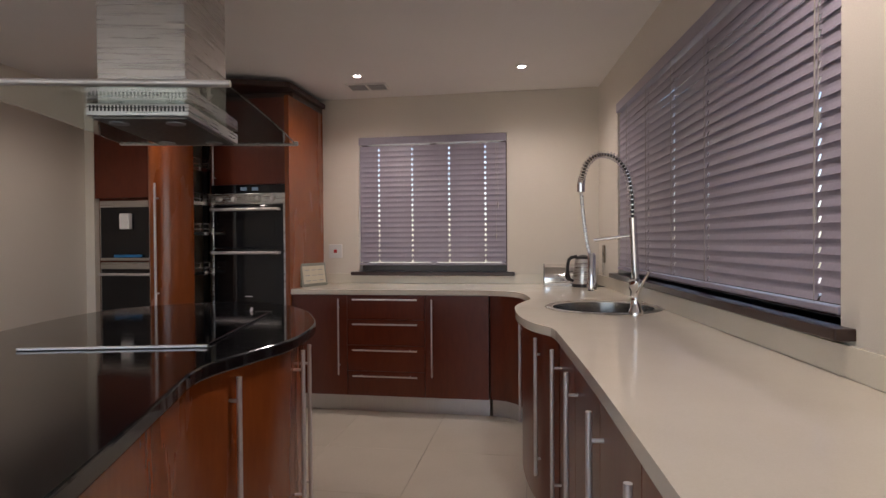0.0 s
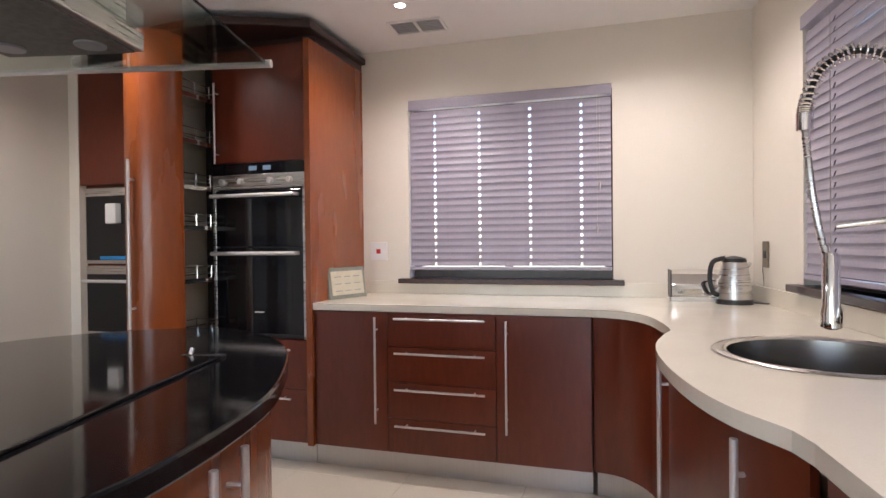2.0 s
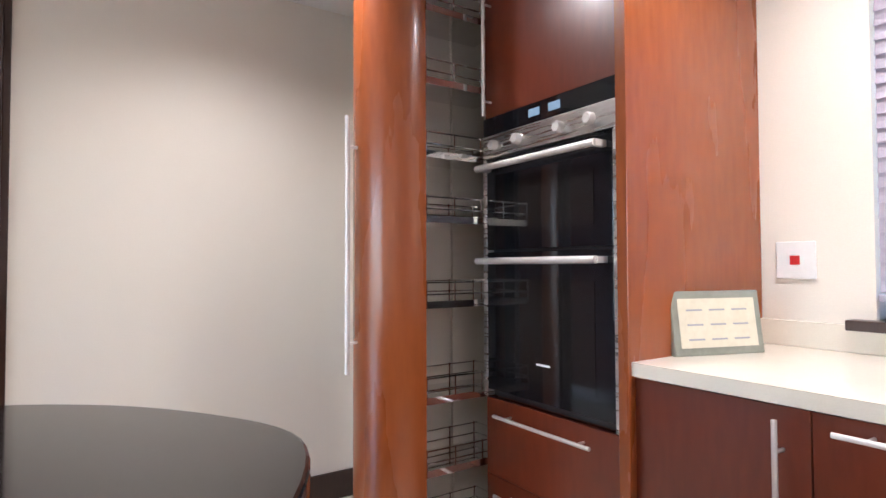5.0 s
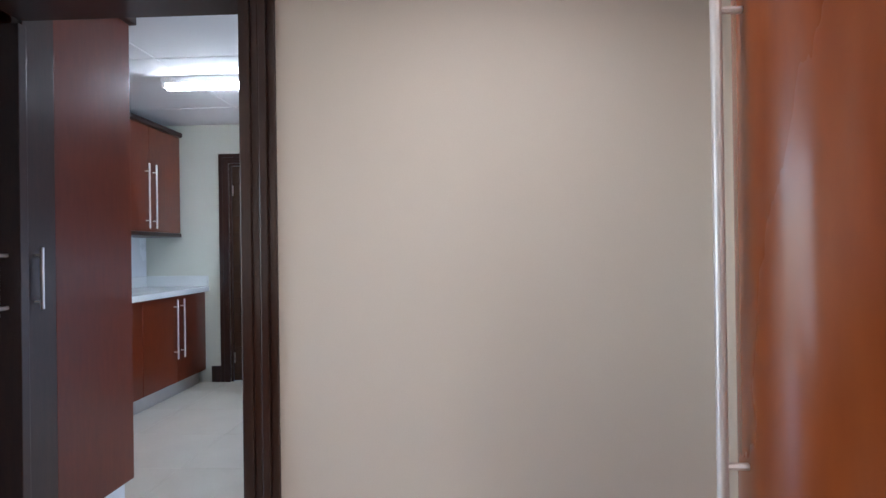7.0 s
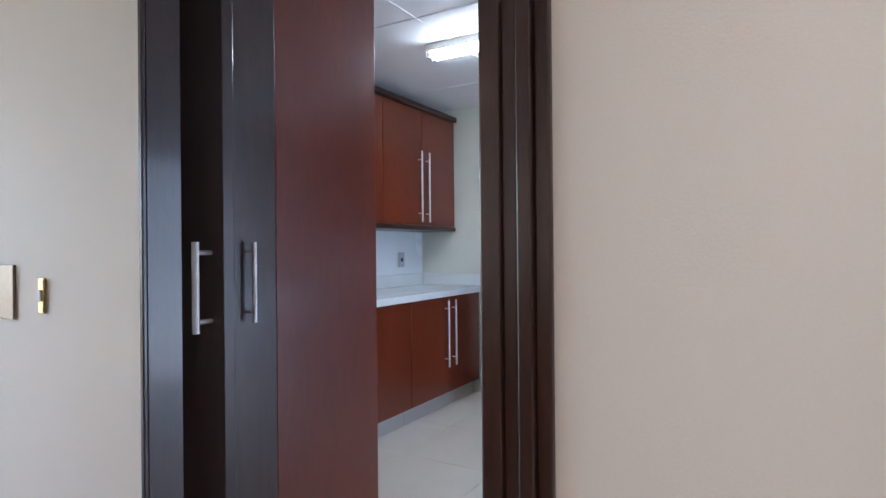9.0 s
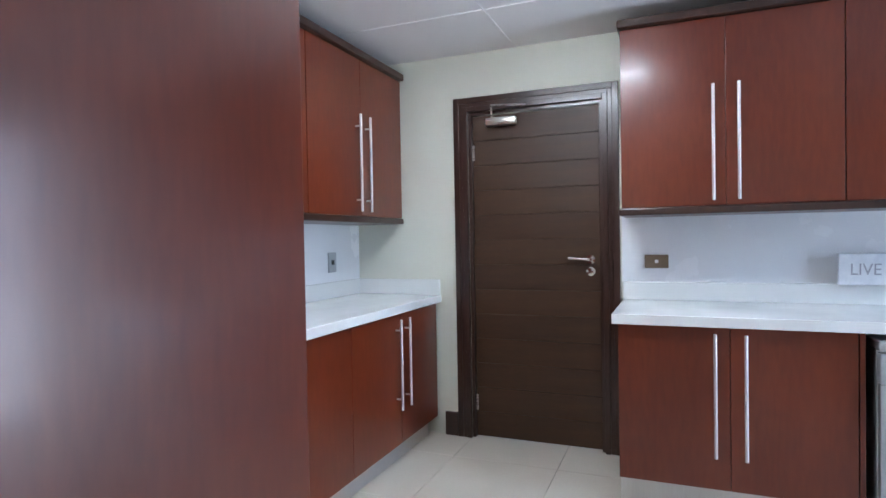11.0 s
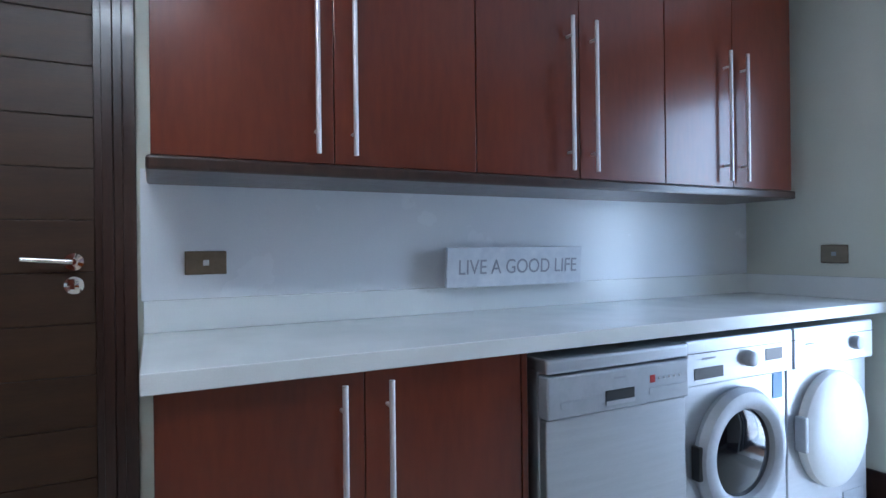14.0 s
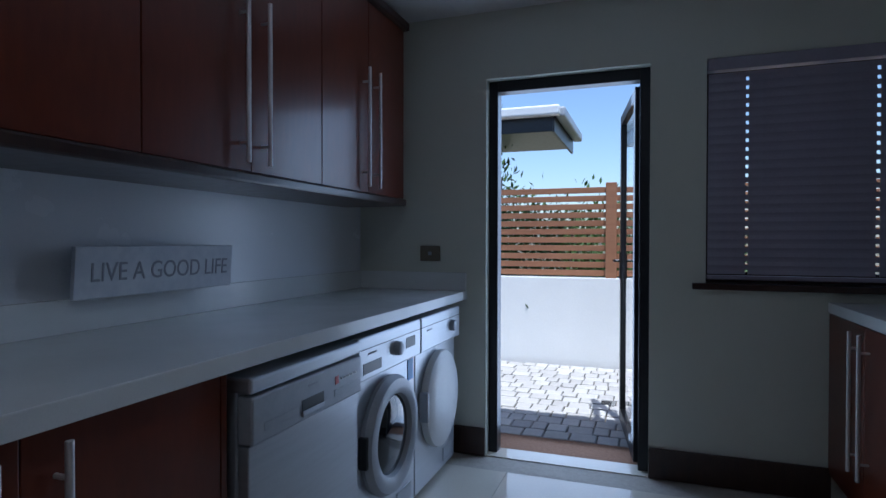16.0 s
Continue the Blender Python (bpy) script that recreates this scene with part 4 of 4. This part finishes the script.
def front_loader(name, y, label, category, glassy, sx=0.97):
    r = appliance(name, y, 0.60, label, category, STEEL_L, sx)
    c = part("control_panel", box(B(), 0.003, 0.597, -0.030, -0.001, 0.69, 0.852, 0.008), STEEL_L, r)
    part("groove", box(B(), 0.004, 0.596, -0.0312, -0.0301, 0.805, 0.808), BLACK, c)
    if glassy:
        part("drawer_grip", box(B(), 0.04, 0.19, -0.0315, -0.0301, 0.715, 0.755), BLACK, c)
        part("display", box(B(), 0.43, 0.53, -0.0315, -0.0301, 0.745, 0.79), BLACK, c)
        part("sticker", box(B(), 0.515, 0.575, -0.0025, -0.0005, 0.585, 0.685), BLUE, r, "blue energy sticker")
    kx = 0.33 if glassy else 0.45
    part("knob", lathe(B(), [(0.03, 0), (0.028, 0.022), (0.02, 0.026)], 22, pose(kx, -0.030, 0.765, 90)), SILVERPL, c, "", True)
    part("maker_badge", box(B(), 0.08, 0.15, -0.0312, -0.0301, 0.782, 0.789), INK, c)
    dm = pose(0.30, -0.001, 0.42, 90)
    if glassy:
        d = part("door", lathe(B(), [(0.16, 0.001), (0.235, 0.001), (0.24, 0.02), (0.225, 0.045), (0.19, 0.052), (0.165, 0.04), (0.16, 0.02)], 48, dm), SILVERPL, r, "round silver door ring", True)
        part("door_glass", lathe(B(), [(0.158, 0.012), (0.158, 0.022), (0.12, 0.034), (0.05, 0.04)], 40, dm), BLACKGLASS, d, "dark bulging glass", True)
        part("hinge", box(B(), 0.055, 0.075, -0.035, -0.001, 0.36, 0.48, 0.004), BLACK, d)
    else:
        d = part("door", lathe(B(), [(0.235, 0.001), (0.24, 0.02), (0.235, 0.035), (0.215, 0.045), (0.15, 0.052), (0.05, 0.054)], 48, dm), WHITE, r, "round white door", True)
        part("door_grip", box(B(), 0.05, 0.075, -0.045, -0.001, 0.36, 0.5, 0.006), SILVERPL, d)
    part("service_flap", box(B(), 0.40, 0.55, -0.004, -0.0005, 0.06, 0.13, 0.001), SILVERPL, r)
    return r


front_loader("washing_machine", 2.822, "silver front-loading washing machine with glass door", "washing machine", True)
front_loader("tumble_dryer", 3.405, "silver tumble dryer with round white door", "dryer", False, 0.92)

# ---- laundry: short run by the tall cabinet ----
SY = 0.055
for x0, w, ux, uw in ((-5.632, 1.03, -5.675, 1.04), (-4.57, 1.06, -4.60, 1.072)):
    base_pair(pose(x0, SY, 0, 0, 0, 180), w, "orange-lit cherry double base cabinet", (0.33, 0.825))
    wall_pair(pose(ux, -0.20, 0, 0, 0, 180), uw, "cherry double wall cabinet with long handles", 0.31)
tagged(new("filler_panel", mesh("filler_panel", box(B(), -4.568, -4.192, LS + 0.002, SY + 0.02, 0.0, 0.852), CHERRY)), "cherry filler panel beside the tall cabinet", "panel")
for nm, z0, z1, dd in (("light_rail", 1.362, 1.399, 0.012), ("cornice", 2.301, 2.345, 0.03)):
    tagged(new(nm, mesh(nm, box(B(), DXW + 0.002, -4.19, LS + 0.002, -0.20 + 0.02 + dd, z0, z1, 0.008), WENGE)), "dark moulding along the wall cabinets", nm.replace("_", " "))
top = tagged(new("short_worktop", mesh("short_worktop", box(B(), DXW + 0.002, -4.19, LS + 0.002, SY + 0.035, 0.8535, 0.9, 0.003), QUARTZ_L)), "white quartz worktop along the short run", "worktop")
part("upstand", box(B(), DXW + 0.021, -4.19, LS + 0.002, LS + 0.02, 0.9005, 1.0, 0.002), QUARTZ_L, top)
part("upstand", box(B(), DXW + 0.002, DXW + 0.02, LS + 0.002, SY + 0.03, 0.9005, 1.0, 0.002), QUARTZ_L, top)
structure("splashback_south", box(B(), DXW + 0.001, -4.19, LS, LS + 0.006, 1.0005, 1.41), SPLASH, "white splashback above the short worktop", "splashback")
plate(pose(-6.375, LS + 0.006, 1.125, 0, 0, 180), 0.085, 0.125, SILVERPL, "grey double wall socket on the splashback", 0.03, BLACK, "wall_socket")

# run by the window
u = base_pair(pose(-4.32, LN - 0.005, 0, 0, 0, -90), 0.90, "dark cherry base cabinet below the window")
tagged(new("window_worktop", mesh("window_worktop", box(B(), -4.345, LX - 0.002, 2.9, LN - 0.002, 0.8535, 0.9, 0.003), QUARTZ_L)), "white quartz worktop below the window", "worktop")

# brown boarded door with closer
bm = B()
for k, (a, b, d) in enumerate(((0.0, 0.03, 0.028), (0.03, 0.055, 0.020), (0.055, 0.09, 0.024))):
    box(bm, DXW, DXW + d, DY0 - b, DY0 - a, 0, DH + b, 0.002)
    box(bm, DXW, DXW + d, DY1 + a, DY1 + b, 0, DH + b, 0.002)
    box(bm, DXW, DXW + d, DY0 - a, DY1 + a, DH + a, DH + b, 0.002)
box(bm, DXW - 0.199, DXW - 0.0005, DY0, DY0 + 0.02, 0, DH)
box(bm, DXW - 0.199, DXW - 0.0005, DY1 - 0.02, DY1, 0, DH)
box(bm, DXW - 0.199, DXW - 0.0005, DY0 + 0.02, DY1 - 0.02, DH - 0.02, DH)
structure("door_frame_laundry", bm, WENGE, "dark moulded door frame", "door frame")
u = thing("door_1", pose(DXW - 0.025, DY0 + 0.022, 0, 0, 0, 90), "closed brown boarded wooden door", "door", kind="structure")
dw = DY1 - DY0 - 0.044
part("leaf", box(B(), 0, dw, 0.008, 0.04, 0.006, DH - 0.024), WENGE, u)
nb = 13
bh = (DH - 0.03) / nb
bm = box(B(), 0.001, dw - 0.001, -0.002, 0.0078, -bh / 2 + 0.0012, bh / 2 - 0.0012, 0.0015)
data = mesh("board", bm, DOORWOOD)
for k in range(nb):
    o = new("board", data)
    o.parent, o.location = u, (0, 0, 0.006 + bh * (k + 0.5))
bm = lathe(B(), [(0.026, 0), (0.026, 0.008), (0.012, 0.01), (0.01, 0.04)], 20, pose(dw - 0.055, -0.002, 1.125, 90))
rod(bm, (dw - 0.055, -0.042, 1.125), (dw - 0.18, -0.042, 1.135), 0.008, 10)
part("door_handle", bm, CHROME, u, "", True)
part("lock_rose", lathe(B(), [(0.026, 0), (0.026, 0.008), (0.015, 0.012)], 20, pose(dw - 0.055, -0.002, 1.055, 90)), CHROME, u, "", True)
for z in (1.80, 0.22):
    part("hinge", box(B(), -0.012, 0.012, -0.006, -0.0022, z - 0.05, z + 0.05, 0.001), STEEL, u)
bm = box(B(), 0.10, 0.29, -0.055, -0.0022, 1.952, 2.002, 0.008)
part("closer_body", bm, STEEL, u, "silver door closer", True)
bm = rod(B(), (0.14, -0.04, 2.002), (0.14, -0.06, 2.075), 0.006, 8)
rod(bm, (0.14, -0.06, 2.075), (0.36, -0.055, 2.06), 0.006, 8)
part("closer_arm", bm, STEEL, u, "", True)

# fluorescent fitting
u = thing("tube_fitting", pose(-5.30, 0.90, H), "fluorescent ceiling fitting with glowing twin tubes", "ceiling light")
part("tray", box(B(), -0.05, 0.05, -0.46, 0.46, -0.045, -0.0005, 0.004), WHITE, u)
for x in (-0.032, 0.032):
    part("tube", rod(B(), (x, -0.43, -0.062), (x, 0.43, -0.062), 0.014, 12), TUBE, u, "glowing tube", True)
    for y in (-0.44, 0.44):
        part("lamp_holder", box(B(), x - 0.016, x + 0.016, y - 0.012, y + 0.012, -0.08, -0.045, 0.002), WHITE, u)

# glazed outer door, standing open
bm = B()
for a in ((EX0, EX0 + 0.05), (EX1 - 0.05, EX1)):
    box(bm, a[0], a[1], LN + 0.06, LN + 0.14, 0, EH, 0.003)
box(bm, EX0 + 0.05, EX1 - 0.05, LN + 0.06, LN + 0.14, EH - 0.06, EH, 0.003)
structure("door_frame_outer", bm, ALU, "black aluminium outer door frame", "door frame")
u = thing("door_2", pose(EX1 - 0.055, LN + 0.15, 0, 0, 0, 98), "black-framed glazed door standing open outward", "door", kind="structure")
L = 0.76
for a in ((0, 0.06, 0.01, 1.985), (L - 0.06, L, 0.01, 1.985), (0.06, L - 0.06, 0.01, 0.09), (0.06, L - 0.06, 1.925, 1.985)):
    part("stile", box(B(), a[0], a[1], -0.02, 0.02, a[2], a[3], 0.003), ALU, u)
p = part("pane", box(B(), 0.06, L - 0.06, -0.003, 0.003, 0.09, 1.925), GLASS, u)
p.visible_shadow = False
for s in (-1, 1):
    bm = rod(B(), (L - 0.03, 0.02 * s, 1.05), (L - 0.03, 0.06 * s, 1.05), 0.008, 10)
    rod(bm, (L - 0.03, 0.06 * s, 1.05), (L - 0.13, 0.06 * s, 1.05), 0.008, 10)
    box(bm, L - 0.045, L - 0.015, min(0.0205 * s, 0.026 * s), max(0.0205 * s, 0.026 * s), 0.93, 1.10)
    part("door_handle", bm, ALU, u)

# ---- outside ----
structure("ground", box(B(), -400, 400, 4.21, 800, -0.3, -0.065), GROUND, "brown garden soil and grass", "ground")
FYD = 6.62
gw = structure("garden_wall", box(B(), -14, 6, FYD, FYD + 0.2, -0.1, 0.83, 0.004), RENDERW, "low white rendered garden wall", "wall")
u = thing("slatted_fence", pose(0, FYD + 0.09, 0.83), "cedar horizontal slat fence on the white wall", "fence")
data = mesh("slat", box(B(), -9, -3, -0.012, 0.012, -0.027, 0.027, 0.002), SLATW)
for k in range(11):
    o = new("slat", data)
    o.parent, o.location = u, (0, -0.03, 0.045 + k * 0.079)
for x in (-8.6, -7.0, -5.44, -3.6):
    part("post", box(B(), x - 0.05, x + 0.05, -0.085, -0.044, 0.0, 0.90, 0.003), SLATW, u)
tagged(new("door_mat", mesh("door_mat", box(B(), EX0 - 0.05, EX1 + 0.05, LN + 0.145, LN + 0.40, -0.0298, -0.003, 0.004), MAT)), "brown coir door mat outside the threshold", "mat")
structure("threshold", box(B(), EX0 + 0.001, EX1 - 0.001, LN, LN + 0.14, -0.05, -0.0005), TILE, "pale polished threshold", "threshold")
u = thing("floor_drain", pose(-5.42, 5.35, -0.012), "small dark square drain grate in the paving", "drain")
part("frame", box(B(), -0.09, 0.09, -0.09, 0.09, -0.02, 0.012, 0.002), STEEL, u)
for k in range(5):
    part("slot", box(B(), -0.065, 0.065, -0.06 + k * 0.027, -0.047 + k * 0.027, 0.0122, 0.014), BLACK, u)

# neighbouring eaves
u = thing("neighbour_roof", pose(-6.02, 6.95, -0.10), "projecting tiled roof eaves with white gutter", "roof")
part("soffit", box(B(), -5, 0.0, -0.2, 1.3, 2.42, 2.46), WENGE, u, "dark soffit boards")
part("fascia", box(B(), -5, 0.02, -0.23, -0.205, 2.36, 2.56, 0.003), ALU, u)
part("fascia", box(B(), 0.001, 0.03, -0.2, 1.3, 2.36, 2.56, 0.003), ALU, u)
part("gutter", box(B(), -5, 0.10, -0.34, -0.235, 2.50, 2.60, 0.02), WHITE, u, "white gutter")
part("gutter", box(B(), 0.035, 0.14, -0.234, 1.3, 2.50, 2.60, 0.02), SILVERPL, u, "grey gutter")
bm = B()
vs = [bm.verts.new(c) for c in ((-5, -0.25, 2.58), (0.06, -0.25, 2.58), (0.06, 1.3, 2.58), (-5, 1.3, 2.58), (-3, 0.6, 2.95))]
for k in range(4):
    bm.faces.new((vs[k], vs[(k + 1) % 4], vs[4]))
bm.faces.new(vs[3::-1])
part("roof", bm, BARK, u, "brown tiled roof")
part("wall", box(B(), -5, -1.7, 0.5, 1.2, 0.03, 2.419), RENDERW, u)


def tree(x, y, h, spread, seed, low):
    rnd = random.Random(seed)
    r = thing("tree", pose(x, y, -0.065), "leafy green tree behind the fence", "tree", "garden trees")
    bm = B()
    tips = []
    tube(bm, curve([(0, 0, 0), (0.05, 0.03, h * 0.25), (-0.03, 0.08, h * 0.5), (0.04, 0, h * 0.8)], 4), 0.07)
    for k in range(12):
        a, z = rnd.uniform(0, 6.28), rnd.uniform(low, h * 0.8)
        l = spread * rnd.uniform(0.5, 1)
        e = (l * math.cos(a), l * math.sin(a), z + rnd.uniform(0.1, 0.6))
        rod(bm, (0, 0.03, z - 0.1), e, 0.03, 6, 0.008)
        tips += [Vector((0, 0.03, z)).lerp(Vector(e), f) for f in (0.5, 0.75, 1.0)]
    part("trunk", bm, BARK, r, "", True)
    vs, fs = [], []
    for p in tips:
        for k in range(110):
            c = p + Vector((rnd.gauss(0, 0.22), rnd.gauss(0, 0.22), rnd.gauss(0, 0.16)))
            q = Euler((rnd.uniform(0, 6), rnd.uniform(0, 6), rnd.uniform(0, 6))).to_quaternion()
            s = rnd.uniform(0.03, 0.06)
            i = len(vs)
            vs += [c + q @ Vector(v) * s for v in ((-1, 0, 0), (0, -0.4, 0.1), (1, 0, 0), (0, 0.4, 0.1))]
            fs.append((i, i + 1, i + 2, i + 3))
    d = bpy.data.meshes.new("crown")
    d.from_pydata(vs, [], fs)
    d.materials.append(LEAF)
    o = new("crown", d)
    o.parent = r
    tagged(o, "many small green leaves", kind="stuff")


tree(-7.0, 8.3, 2.6, 0.9, 3, 0.5)
tree(-5.9, 8.0, 1.3, 0.8, 5, 0.3)
tree(-4.9, 7.9, 1.2, 0.8, 8, 0.3)

# ---- floor tiles and paving, piece by piece ----
fl = bpy.data.objects["floor"]
TS = 0.60
tile = mesh("tile", box(B(), -TS / 2 + 0.0012, TS / 2 - 0.0012, -TS / 2 + 0.0012, TS / 2 - 0.0012, -0.0055, 0.0, 0.0008), TILE)
for i in range(-11, 4):
    for j in range(-6, 8):
        x, y = -0.38 + TS * (i + 0.5), 3.29 + TS * (j - 6.5) - 0.0
        if y > 4.19 or y < -3.3 or (x < -3.6 and y < -0.6):
            continue
        o = new("tile", tile)
        o.parent, o.location = fl, (x, min(y, 4.2), 0)
pv = structure("pavement", box(B(), -8.5, -3.0, LN + 0.142, FYD - 0.001, -0.064, -0.03), SAND, "weathered cobble paving in the yard", "pavement")
stones = [mesh("cobble", box(B(), -a / 2, a / 2, -b / 2, b / 2, -0.025, 0.012, 0.007), PAVER) for a, b in ((0.105, 0.13), (0.12, 0.13), (0.15, 0.13), (0.09, 0.13))]
rnd = random.Random(4)
y, row = LN + 0.475, 0
while y < FYD - 0.07:
    x = -7.0 + rnd.uniform(0, 0.1)
    while x < -4.85:
        k = rnd.randrange(4)
        a = (0.105, 0.12, 0.15, 0.09)[k]
        o = new("cobble", stones[k])
        o.parent = pv
        o.location, o.rotation_euler = (x + a / 2, y, -0.012 + rnd.uniform(-0.004, 0.003)), (rnd.uniform(-0.02, 0.02), rnd.uniform(-0.02, 0.02), rnd.uniform(-0.03, 0.03))
        x += a + 0.008
    y += 0.138
